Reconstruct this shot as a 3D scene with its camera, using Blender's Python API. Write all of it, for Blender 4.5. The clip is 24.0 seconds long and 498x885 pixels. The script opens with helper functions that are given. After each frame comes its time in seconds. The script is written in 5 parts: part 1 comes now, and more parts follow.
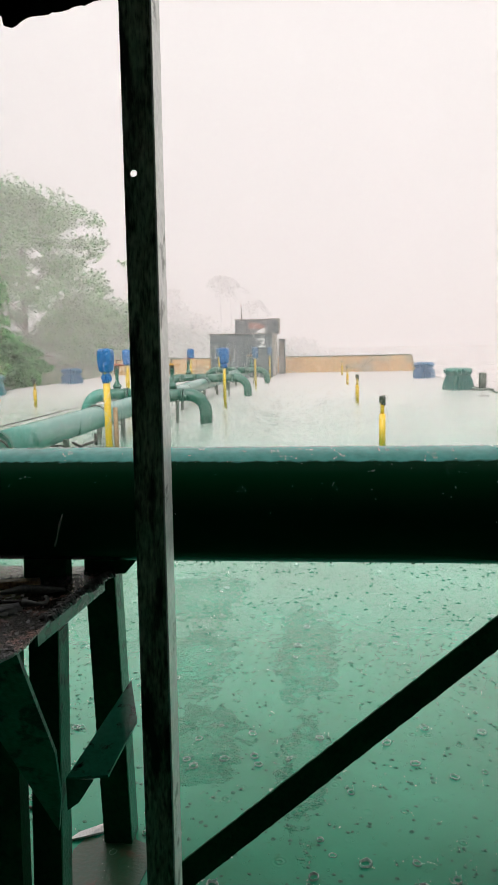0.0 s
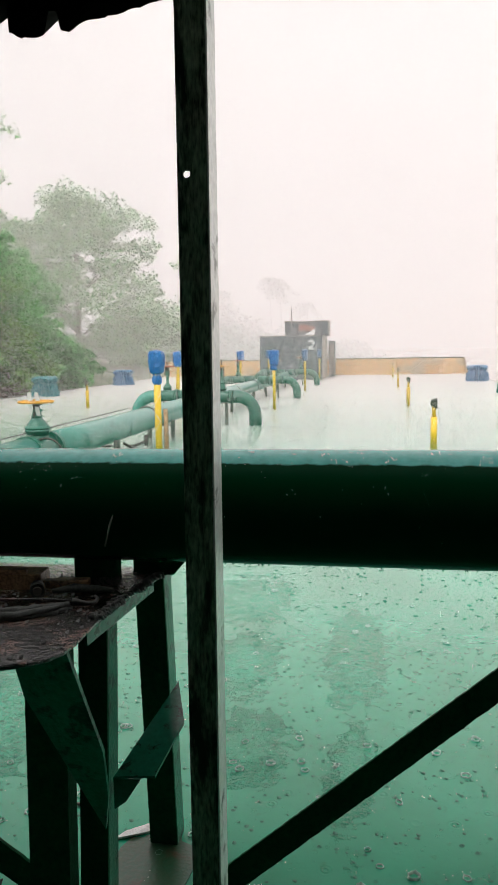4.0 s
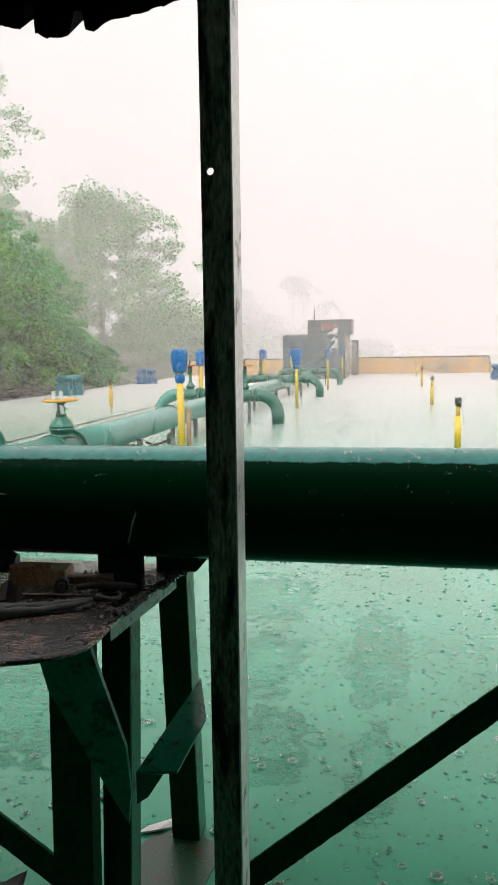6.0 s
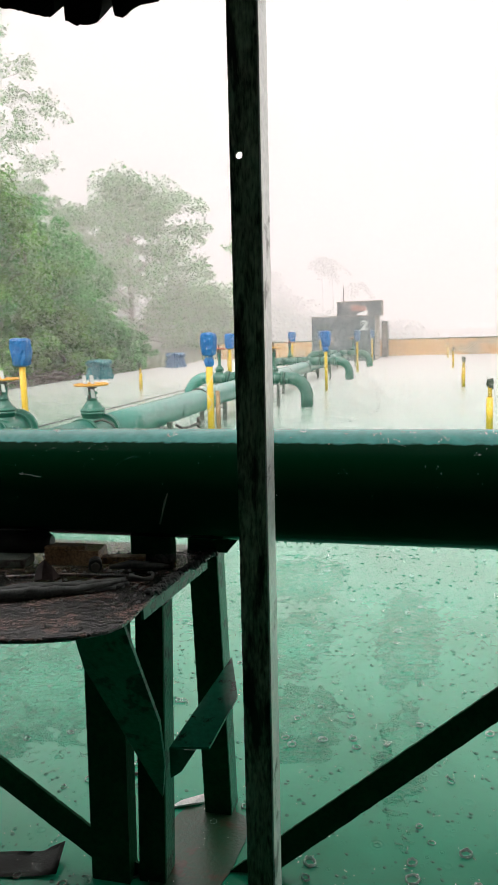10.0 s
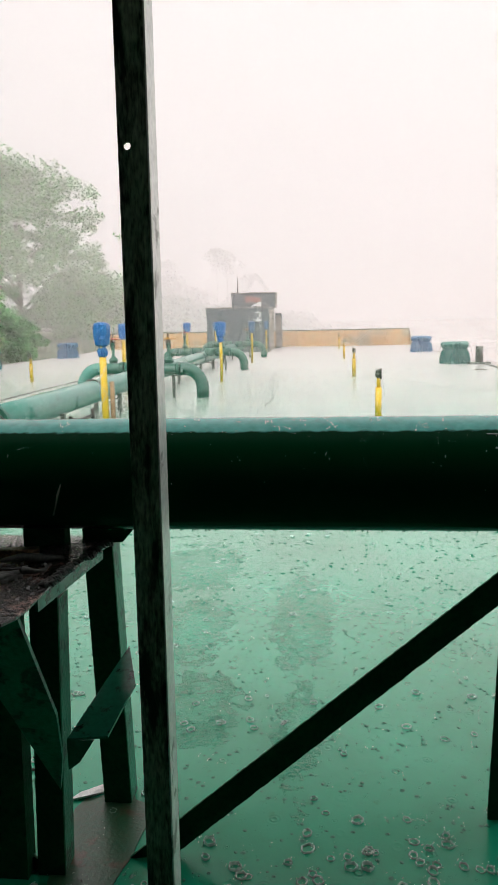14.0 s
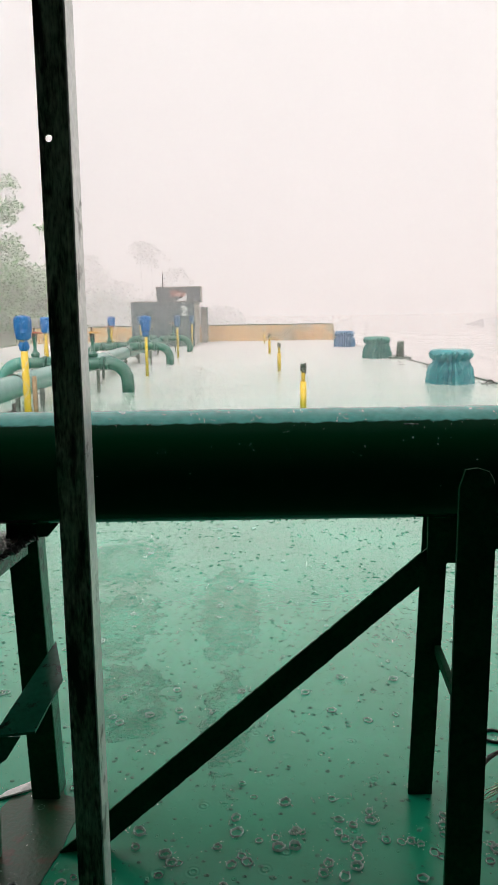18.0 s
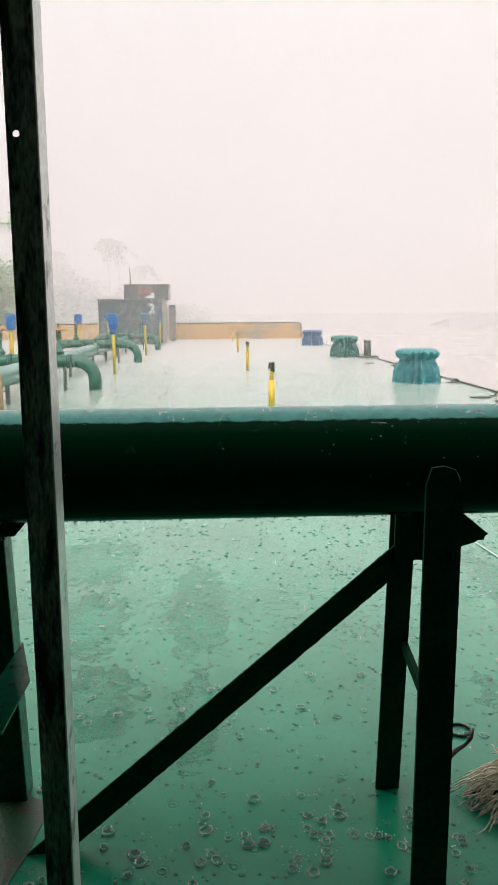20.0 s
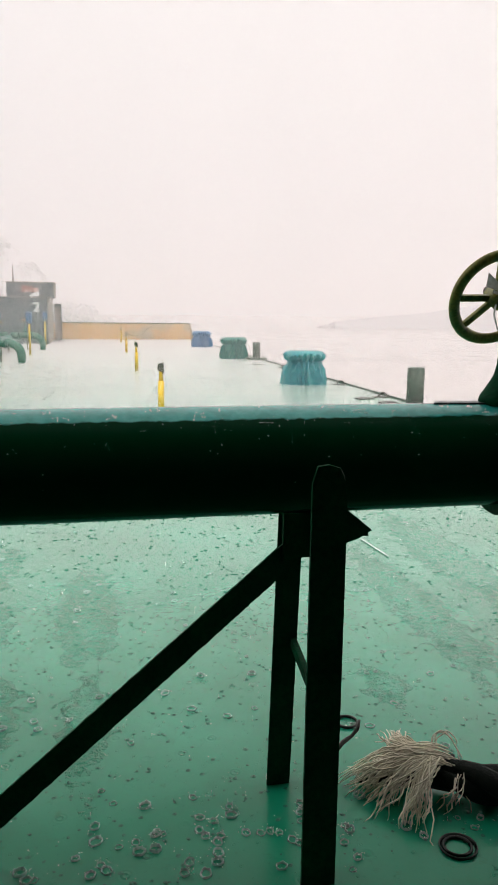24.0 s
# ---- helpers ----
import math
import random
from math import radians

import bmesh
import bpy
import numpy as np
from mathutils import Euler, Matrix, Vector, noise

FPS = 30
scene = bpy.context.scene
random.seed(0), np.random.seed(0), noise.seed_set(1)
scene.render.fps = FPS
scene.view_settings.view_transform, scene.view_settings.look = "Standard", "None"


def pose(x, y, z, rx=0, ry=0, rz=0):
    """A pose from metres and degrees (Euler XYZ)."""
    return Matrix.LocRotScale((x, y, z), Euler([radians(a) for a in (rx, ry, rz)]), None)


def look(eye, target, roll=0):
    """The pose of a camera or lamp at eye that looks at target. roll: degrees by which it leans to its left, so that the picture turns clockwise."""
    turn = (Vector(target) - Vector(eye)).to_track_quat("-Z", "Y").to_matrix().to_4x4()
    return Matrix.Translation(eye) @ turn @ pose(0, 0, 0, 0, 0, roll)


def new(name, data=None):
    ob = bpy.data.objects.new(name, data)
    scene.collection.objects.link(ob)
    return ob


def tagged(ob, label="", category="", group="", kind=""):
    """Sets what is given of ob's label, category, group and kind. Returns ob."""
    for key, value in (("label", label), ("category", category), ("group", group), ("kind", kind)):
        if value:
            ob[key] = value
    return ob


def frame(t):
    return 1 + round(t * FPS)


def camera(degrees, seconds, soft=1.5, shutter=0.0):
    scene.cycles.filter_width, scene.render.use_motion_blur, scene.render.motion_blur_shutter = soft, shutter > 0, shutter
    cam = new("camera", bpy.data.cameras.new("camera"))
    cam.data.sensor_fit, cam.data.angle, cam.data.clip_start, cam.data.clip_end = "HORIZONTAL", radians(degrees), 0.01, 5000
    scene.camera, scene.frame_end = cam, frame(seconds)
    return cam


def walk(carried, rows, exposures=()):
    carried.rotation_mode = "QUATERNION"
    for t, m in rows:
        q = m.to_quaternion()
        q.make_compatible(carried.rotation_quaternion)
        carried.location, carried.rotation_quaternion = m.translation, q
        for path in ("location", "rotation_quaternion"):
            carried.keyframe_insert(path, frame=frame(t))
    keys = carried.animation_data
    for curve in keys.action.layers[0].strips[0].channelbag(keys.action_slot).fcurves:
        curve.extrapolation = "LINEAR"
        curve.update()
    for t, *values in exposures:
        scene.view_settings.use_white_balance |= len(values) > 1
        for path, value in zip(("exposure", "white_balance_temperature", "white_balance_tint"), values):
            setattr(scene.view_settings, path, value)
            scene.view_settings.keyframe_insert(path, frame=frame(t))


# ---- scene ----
cam = camera(37.3, 24.0, soft=1.1)
PATH = [  # seconds, x, y, z, yaw, pitch, roll
    (0.0, -0.006, 0.016, 1.611, 5.75, -7.28, 1.12),
    (0.5, -0.006, 0.018, 1.611, 6.21, -7.26, 1.18),
    (1.0, -0.007, 0.019, 1.612, 6.69, -7.23, 1.15),
    (1.5, -0.007, 0.022, 1.612, 7.20, -7.20, 1.09),
    (2.0, -0.008, 0.023, 1.612, 7.68, -7.17, 1.06),
    (2.5, -0.009, 0.026, 1.612, 8.16, -7.15, 1.04),
    (3.0, -0.008, 0.026, 1.611, 8.67, -7.10, 1.09),
    (3.5, -0.010, 0.028, 1.611, 9.13, -7.08, 1.04),
    (5.5, -0.012, 0.032, 1.608, 10.88, -7.00, 1.07),
    (6.0, -0.011, 0.027, 1.607, 11.32, -7.10, 1.10),
    (6.5, -0.011, 0.023, 1.606, 11.87, -7.24, 1.18),
    (7.0, -0.010, 0.020, 1.607, 12.44, -7.42, 1.24),
    (7.5, -0.010, 0.014, 1.607, 12.98, -7.61, 1.33),
    (8.0, -0.011, 0.010, 1.607, 13.54, -7.78, 1.44),
    (8.5, -0.009, 0.008, 1.606, 13.99, -7.94, 1.57),
    (9.0, -0.009, 0.006, 1.606, 14.11, -8.08, 1.67),
    (9.5, -0.008, 0.007, 1.606, 13.98, -8.21, 1.70),
    (10.0, -0.008, 0.010, 1.607, 13.54, -8.36, 1.67),
    (10.5, -0.007, 0.011, 1.606, 12.79, -8.48, 1.68),
    (12.5, 0.000, -0.009, 1.603, 8.61, -8.91, 1.41),
    (13.0, 0.003, -0.014, 1.603, 7.55, -9.01, 1.37),
    (13.5, 0.004, -0.018, 1.604, 6.47, -9.14, 1.32),
    (14.0, 0.005, -0.021, 1.605, 5.50, -9.26, 1.22),
    (14.5, 0.007, -0.026, 1.604, 4.57, -9.36, 1.14),
    (15.0, 0.009, -0.035, 1.603, 3.69, -9.44, 1.14),
    (15.5, 0.008, -0.037, 1.604, 2.91, -9.52, 1.05),
    (16.0, 0.010, -0.041, 1.603, 2.20, -9.58, 1.02),
    (16.5, 0.010, -0.044, 1.603, 1.54, -9.65, 0.98),
    (17.0, 0.011, -0.048, 1.604, 0.93, -9.72, 0.96),
    (17.5, 0.011, -0.052, 1.602, 0.31, -9.74, 0.92),
    (18.0, 0.011, -0.053, 1.602, -0.19, -9.77, 0.85),
    (18.5, 0.011, -0.054, 1.603, -0.80, -9.83, 0.73),
    (20.5, 0.008, -0.056, 1.603, -3.32, -9.95, 0.43),
    (21.0, 0.008, -0.062, 1.606, -4.13, -9.97, 0.40),
    (21.5, 0.006, -0.065, 1.607, -5.09, -9.97, 0.25),
    (22.0, 0.006, -0.070, 1.607, -6.15, -9.97, 0.04),
    (22.5, 0.005, -0.070, 1.607, -7.26, -9.91, -0.14),
    (23.0, 0.006, -0.065, 1.604, -8.62, -9.88, -0.28),
    (23.5, 0.013, -0.055, 1.600, -9.93, -9.84, -0.43),
    (24.0, 0.015, -0.048, 1.599, -11.07, -9.82, -0.52),
]
walk(cam, [(t, pose(x, y, z, 90 + pitch, roll, yaw)) for t, x, y, z, yaw, pitch, roll in PATH],
     ((0.0, 0.38), (3.0, 0.44), (6.0, 0.53), (9.0, 0.63), (10.5, 0.62), (13.0, 0.51), (16.0, 0.42), (20.0, 0.39), (24.0, 0.38)))

# ---- world and sun: a rainy overcast sky ----
world = bpy.data.worlds.new("sky")
scene.world = world
world.use_nodes = True
wn, wl = world.node_tree.nodes, world.node_tree.links
wn.clear()
w_out = wn.new("ShaderNodeOutputWorld")
w_bg = wn.new("ShaderNodeBackground")
w_sky = wn.new("ShaderNodeTexSky")
w_sky.sky_type = "NISHITA"
w_sky.sun_disc = False
w_sky.sun_elevation, w_sky.sun_rotation = radians(52), radians(191)
w_dim = wn.new("ShaderNodeVectorMath")
w_dim.operation = "SCALE"
w_dim.inputs["Scale"].default_value = 0.10
w_co = wn.new("ShaderNodeTexCoord")
w_sep = wn.new("ShaderNodeSeparateXYZ")
w_ramp = wn.new("ShaderNodeValToRGB")
w_ramp.color_ramp.elements[0].position = 0.0
w_ramp.color_ramp.elements[0].color = (0.83, 0.735, 0.728, 1)
w_ramp.color_ramp.elements[1].position = 0.42
w_ramp.color_ramp.elements[1].color = (1.02, 0.965, 0.95, 1)
w_noise = wn.new("ShaderNodeTexNoise")
w_noise.inputs["Scale"].default_value = 1.6
w_noise.inputs["Detail"].default_value = 4
w_add = wn.new("ShaderNodeMath")
w_add.operation = "MULTIPLY_ADD"
w_add.inputs[1].default_value = 0.10
w_mix = wn.new("ShaderNodeMixRGB")
w_mix.inputs["Fac"].default_value = 0.96
wl.new(w_co.outputs["Generated"], w_sep.inputs[0])
wl.new(w_co.outputs["Generated"], w_noise.inputs["Vector"])
wl.new(w_noise.outputs["Fac"], w_add.inputs[0])
wl.new(w_sep.outputs["Z"], w_add.inputs[2])
wl.new(w_add.outputs[0], w_ramp.inputs["Fac"])
wl.new(w_sky.outputs[0], w_dim.inputs[0])
wl.new(w_dim.outputs[0], w_mix.inputs["Color1"])
wl.new(w_ramp.outputs[0], w_mix.inputs["Color2"])
wl.new(w_mix.outputs[0], w_bg.inputs["Color"])
w_bg.inputs["Strength"].default_value = 1.0
wl.new(w_bg.outputs[0], w_out.inputs["Surface"])

sun = new("sun", bpy.data.lights.new("sun", "SUN"))
sun.data.energy, sun.data.angle, sun.data.color = 1.5, radians(40), (1.0, 0.96, 0.92)
sun.matrix_world = look((-2, -6, 13), (0, 4, 0))
scene.view_settings.exposure = 0.0


# ---- materials ----
def shade(name, a, b, scale=6.0, rough=0.6, metal=0.0, bump=0.15, fine=8.0, coat=0.0, spots=None, spot_at=0.62, spot_scale=3.0, rough_var=0.15, ior=1.5, two_sided=0.0, spec=0.5, stretch=None):
    """Two tones mixed by a broad and a fine grain, uneven gloss, a fine relief, and stains of a third tone."""
    m = bpy.data.materials.new(name)
    m.use_nodes = True
    n, l = m.node_tree.nodes, m.node_tree.links
    p = n["Principled BSDF"]
    co = n.new("ShaderNodeTexCoord")
    big = n.new("ShaderNodeTexNoise")
    big.inputs["Scale"].default_value, big.inputs["Detail"].default_value, big.inputs["Roughness"].default_value = scale, 6, 0.6
    small = n.new("ShaderNodeTexNoise")
    small.inputs["Scale"].default_value, small.inputs["Detail"].default_value = scale * fine, 4
    at = co.outputs["Object"]
    if stretch:
        pull = n.new("ShaderNodeVectorMath")
        pull.operation = "MULTIPLY"
        pull.inputs[1].default_value = stretch
        l.new(at, pull.inputs[0])
        at = pull.outputs[0]
    l.new(at, big.inputs["Vector"])
    l.new(at, small.inputs["Vector"])
    mid = n.new("ShaderNodeMath")
    mid.operation = "MULTIPLY_ADD"
    mid.inputs[1].default_value = 0.5
    l.new(small.outputs["Fac"], mid.inputs[0])
    half = n.new("ShaderNodeMath")
    half.operation = "MULTIPLY"
    half.inputs[1].default_value = 0.5
    l.new(big.outputs["Fac"], half.inputs[0])
    l.new(half.outputs[0], mid.inputs[2])
    ramp = n.new("ShaderNodeValToRGB")
    ramp.color_ramp.elements[0].position, ramp.color_ramp.elements[0].color = 0.36, (*a, 1)
    ramp.color_ramp.elements[1].position, ramp.color_ramp.elements[1].color = 0.64, (*b, 1)
    l.new(mid.outputs[0], ramp.inputs["Fac"])
    colour = ramp.outputs[0]
    info = n.new("ShaderNodeObjectInfo")
    if spots:
        st = n.new("ShaderNodeTexNoise")
        st.inputs["Scale"].default_value, st.inputs["Detail"].default_value, st.inputs["Roughness"].default_value = spot_scale, 8, 0.65
        l.new(at, st.inputs["Vector"])
        edge = n.new("ShaderNodeValToRGB")
        edge.color_ramp.elements[0].position, edge.color_ramp.elements[1].position = spot_at - 0.03, spot_at + 0.04
        l.new(st.outputs["Fac"], edge.inputs["Fac"])
        mx = n.new("ShaderNodeMixRGB")
        mx.inputs["Color2"].default_value = (*spots, 1)
        l.new(edge.outputs[0], mx.inputs["Fac"])
        l.new(colour, mx.inputs["Color1"])
        colour = mx.outputs[0]
    tone = n.new("ShaderNodeHueSaturation")
    val = n.new("ShaderNodeMapRange")
    val.inputs["To Min"].default_value, val.inputs["To Max"].default_value = 0.88, 1.12
    if not two_sided:
        l.new(info.outputs["Random"], val.inputs["Value"])
    if two_sided:
        geo = n.new("ShaderNodeNewGeometry")
        val.inputs["To Min"].default_value, val.inputs["To Max"].default_value = 0.45, 1.55
        l.new(geo.outputs["Random Per Island"], val.inputs["Value"])
    l.new(val.outputs[0], tone.inputs["Value"])
    l.new(colour, tone.inputs["Color"])
    l.new(tone.outputs[0], p.inputs["Base Color"])
    rr = n.new("ShaderNodeMapRange")
    rr.inputs["To Min"].default_value, rr.inputs["To Max"].default_value = max(0.02, rough - rough_var), min(1, rough + rough_var)
    l.new(big.outputs["Fac"], rr.inputs["Value"])
    l.new(rr.outputs[0], p.inputs["Roughness"])
    p.inputs["Metallic"].default_value = metal
    p.inputs["IOR"].default_value = ior
    p.inputs["Specular IOR Level"].default_value = spec
    p.inputs["Coat Weight"].default_value = coat
    p.inputs["Coat Roughness"].default_value = 0.08
    p.inputs["Coat IOR"].default_value = 1.33
    bp = n.new("ShaderNodeBump")
    bp.inputs["Strength"].default_value, bp.inputs["Distance"].default_value = bump, 0.01
    l.new(mid.outputs[0], bp.inputs["Height"])
    l.new(bp.outputs[0], p.inputs["Normal"])
    l.new(bp.outputs[0], p.inputs["Coat Normal"])
    if two_sided:
        tr = n.new("ShaderNodeBsdfTranslucent")
        l.new(tone.outputs[0], tr.inputs["Color"])
        ms = n.new("ShaderNodeMixShader")
        ms.inputs[0].default_value = two_sided
        l.new(p.outputs[0], ms.inputs[1])
        l.new(tr.outputs[0], ms.inputs[2])
        l.new(ms.outputs[0], n["Material Output"].inputs["Surface"])
    return m


def deck_paint():
    """Green deck paint under a film of rain water: a smooth film, broken patches where it runs thin, dimples of drops."""
    m = bpy.data.materials.new("wet_green_deck_paint")
    m.use_nodes = True
    n, l = m.node_tree.nodes, m.node_tree.links
    p = n["Principled BSDF"]
    co = n.new("ShaderNodeTexCoord")

    def tex(scale, detail, rough=0.55, vec=None):
        t = n.new("ShaderNodeTexNoise")
        t.inputs["Scale"].default_value, t.inputs["Detail"].default_value, t.inputs["Roughness"].default_value = scale, detail, rough
        l.new(vec or co.outputs["Object"], t.inputs["Vector"])
        return t.outputs["Fac"]

    def ramp(src, lo, hi, a=(0, 0, 0), b=(1, 1, 1)):
        r = n.new("ShaderNodeValToRGB")
        r.color_ramp.elements[0].position, r.color_ramp.elements[0].color = lo, (*a, 1)
        r.color_ramp.elements[1].position, r.color_ramp.elements[1].color = hi, (*b, 1)
        l.new(src, r.inputs["Fac"])
        return r.outputs[0]

    def calc(op, a, b, c=None):
        k = n.new("ShaderNodeMath")
        k.operation = op
        for i, v in enumerate((a, b) if c is None else (a, b, c)):
            if isinstance(v, (int, float)):
                k.inputs[i].default_value = v
            else:
                l.new(v, k.inputs[i])
        return k.outputs[0]

    def vec(op, a, v):
        k = n.new("ShaderNodeVectorMath")
        k.operation = op
        l.new(a, k.inputs[0])
        k.inputs[1].default_value = v
        return k
    base = ramp(tex(1.1, 7), 0.35, 0.68, DECK_A, DECK_B)
    dirt = ramp(tex(14, 6, 0.7), 0.60, 0.74)
    mix = n.new("ShaderNodeMixRGB")
    mix.blend_type = "MULTIPLY"
    mix.inputs["Color2"].default_value = (0.60, 0.66, 0.60, 1)
    l.new(dirt, mix.inputs["Fac"])
    l.new(base, mix.inputs["Color1"])
    l.new(mix.outputs[0], p.inputs["Base Color"])
    # patches where the film is thin and wrinkled: place, half widths
    near = None
    for x, y, rx, ry in ((-0.10, 3.85, 0.15, 0.66), (-0.09, 2.72, 0.09, 0.40), (-0.82, 4.65, 0.30, 0.45), (-0.68, 3.65, 0.18, 0.42), (-0.53, 2.85, 0.17, 0.34),
                         (-1.75, 2.90, 0.55, 0.50), (1.70, 3.65, 0.15, 1.0), (2.25, 4.40, 0.20, 1.1), (1.20, 2.78, 0.10, 0.16), (0.75, 6.3, 0.5, 0.5), (-2.4, 4.6, 0.5, 0.6)):
        d = vec("LENGTH", vec("MULTIPLY", vec("SUBTRACT", co.outputs["Object"], (x, y, 0)).outputs[0], (1 / rx, 1 / ry, 0)).outputs[0], (0, 0, 0)).outputs["Value"]
        near = d if near is None else calc("MINIMUM", near, d)
    rag = tex(9, 6, 0.72)
    thin = ramp(calc("MULTIPLY_ADD", rag, -2.2, calc("ADD", calc("MULTIPLY", near, -0.75), 2.05)), 0.20, 0.55)
    l.new(calc("MULTIPLY_ADD", thin, 0.05, 0.22), p.inputs["Roughness"])
    p.inputs["IOR"].default_value = 1.31
    slant = n.new("ShaderNodeLayerWeight")
    slant.inputs["Blend"].default_value = 0.5
    gloss = n.new("ShaderNodeMapRange")
    gloss.inputs["From Min"].default_value, gloss.inputs["From Max"].default_value = 0.40, 0.68
    gloss.inputs["To Min"].default_value = 0.0
    l.new(slant.outputs["Facing"], gloss.inputs["Value"])
    l.new(calc("MULTIPLY", gloss.outputs[0], calc("MULTIPLY_ADD", thin, -0.06, 1.0)), p.inputs["Coat Weight"])
    p.inputs["Coat IOR"].default_value = 2.2
    p.inputs["Coat Roughness"].default_value = 0.27
    # the fuzz of tiny splashes that stands on the water film
    p.inputs["Sheen Weight"].default_value = 0.25
    p.inputs["Sheen Roughness"].default_value = 0.20
    p.inputs["Sheen Tint"].default_value = (1.0, 0.985, 0.95, 1)
    height = calc("MULTIPLY", calc("ADD", tex(27, 3), tex(62, 2)), calc("MULTIPLY", thin, 0.9))
    height = calc("MULTIPLY_ADD", tex(6, 4), 0.30, height)
    for scale, deep in ((8, 0.40), (19, 0.25), (37, 0.12)):
        v = n.new("ShaderNodeTexVoronoi")
        v.inputs["Scale"].default_value = scale
        l.new(co.outputs["Object"], v.inputs["Vector"])
        r = n.new("ShaderNodeValToRGB")
        for at, h in ((0.05, 0.25), (0.09, 1.0), (0.14, 0.35), (0.19, 0.6), (0.25, 0.5)):
            e = r.color_ramp.elements.new(at)
            e.color = (h, h, h, 1)
        r.color_ramp.elements[0].color, r.color_ramp.elements[-1].color = (0.2, 0.2, 0.2, 1), (0.5, 0.5, 0.5, 1)
        l.new(v.outputs["Distance"], r.inputs["Fac"])
        height = calc("MULTIPLY_ADD", r.outputs[0], deep, height)
    bp = n.new("ShaderNodeBump")
    bp.inputs["Strength"].default_value, bp.inputs["Distance"].default_value = 0.8, 0.010
    l.new(height, bp.inputs["Height"])
    l.new(bp.outputs[0], p.inputs["Normal"])
    l.new(bp.outputs[0], p.inputs["Coat Normal"])
    return m


DECK_A, DECK_B = (0.003, 0.195, 0.098), (0.012, 0.300, 0.172)
M_DECK = deck_paint()
M_HULL = shade("black_hull_steel", (0.02, 0.02, 0.02), (0.05, 0.04, 0.035), 1.5, 0.5)
M_RIVER = shade("grey_river_water", (0.42, 0.38, 0.36), (0.48, 0.44, 0.42), 0.4, 0.16, bump=0.002, ior=1.33, rough_var=0.04)

M_BANK = shade("muddy_bank_earth", (0.045, 0.075, 0.03), (0.10, 0.135, 0.055), 1.2, 0.8, bump=0.5)


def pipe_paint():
    """The big pipe: rain-washed teal paint along its back with a ragged border, shade painted near black on the flanks.
    """
    m = shade("wet_top_shaded_flank_paint", (0.012, 0.27, 0.235), (0.035, 0.38, 0.335), 4, 0.22, bump=0.10, coat=0.6, spots=(0.10, 0.30, 0.27), spot_at=0.66, spot_scale=20, rough_var=0.08)
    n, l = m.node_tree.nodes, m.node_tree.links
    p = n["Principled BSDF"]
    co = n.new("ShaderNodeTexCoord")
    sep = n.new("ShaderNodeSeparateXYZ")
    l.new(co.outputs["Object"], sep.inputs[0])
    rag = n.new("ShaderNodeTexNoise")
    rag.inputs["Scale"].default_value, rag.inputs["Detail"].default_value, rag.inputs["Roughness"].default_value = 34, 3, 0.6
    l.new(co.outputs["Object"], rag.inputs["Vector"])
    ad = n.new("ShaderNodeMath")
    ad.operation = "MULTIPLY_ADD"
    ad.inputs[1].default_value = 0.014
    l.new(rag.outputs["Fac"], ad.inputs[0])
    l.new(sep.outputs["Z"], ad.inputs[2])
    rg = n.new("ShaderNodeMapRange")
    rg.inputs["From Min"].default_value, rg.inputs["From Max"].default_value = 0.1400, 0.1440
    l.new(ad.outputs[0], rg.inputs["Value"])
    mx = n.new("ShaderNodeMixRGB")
    # flank shade, put into the base colour
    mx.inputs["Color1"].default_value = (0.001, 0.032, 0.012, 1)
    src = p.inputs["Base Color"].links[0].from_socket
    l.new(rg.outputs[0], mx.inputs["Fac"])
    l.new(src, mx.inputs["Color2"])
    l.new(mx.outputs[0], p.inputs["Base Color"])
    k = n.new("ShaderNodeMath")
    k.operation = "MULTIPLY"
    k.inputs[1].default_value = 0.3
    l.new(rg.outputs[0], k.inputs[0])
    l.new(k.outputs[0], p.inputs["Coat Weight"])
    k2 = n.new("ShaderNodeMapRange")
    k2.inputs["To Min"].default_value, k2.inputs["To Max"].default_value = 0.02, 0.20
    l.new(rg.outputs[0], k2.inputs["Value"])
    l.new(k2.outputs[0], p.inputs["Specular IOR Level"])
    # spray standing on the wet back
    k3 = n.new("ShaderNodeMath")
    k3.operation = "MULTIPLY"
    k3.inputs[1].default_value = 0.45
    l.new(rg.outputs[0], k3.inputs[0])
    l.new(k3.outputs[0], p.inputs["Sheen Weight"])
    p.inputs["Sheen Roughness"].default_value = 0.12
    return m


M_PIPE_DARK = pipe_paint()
# green steel with the shelter-side shade put into its colour
M_STAND = shade("shade_dark_green_steel", (0.001, 0.036, 0.014), (0.003, 0.060, 0.024), 9, 0.6, bump=0.5, spec=0.05)
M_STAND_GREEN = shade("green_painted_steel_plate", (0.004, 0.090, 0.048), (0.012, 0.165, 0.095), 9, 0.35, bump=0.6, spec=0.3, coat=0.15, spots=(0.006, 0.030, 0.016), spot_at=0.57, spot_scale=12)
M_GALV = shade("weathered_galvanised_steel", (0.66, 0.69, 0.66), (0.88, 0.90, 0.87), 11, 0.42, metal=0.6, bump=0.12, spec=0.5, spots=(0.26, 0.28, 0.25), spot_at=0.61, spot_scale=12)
# same steel on the shelter side: stains, plus shade put into the colour
M_GALV_SHADED = shade("stained_shaded_galvanised_steel", (0.022, 0.042, 0.022), (0.46, 0.54, 0.38), 30, 0.5, bump=0.2, spec=0.15, spots=(0.015, 0.028, 0.017), spot_at=0.53, spot_scale=16, stretch=(1, 1, 0.22))
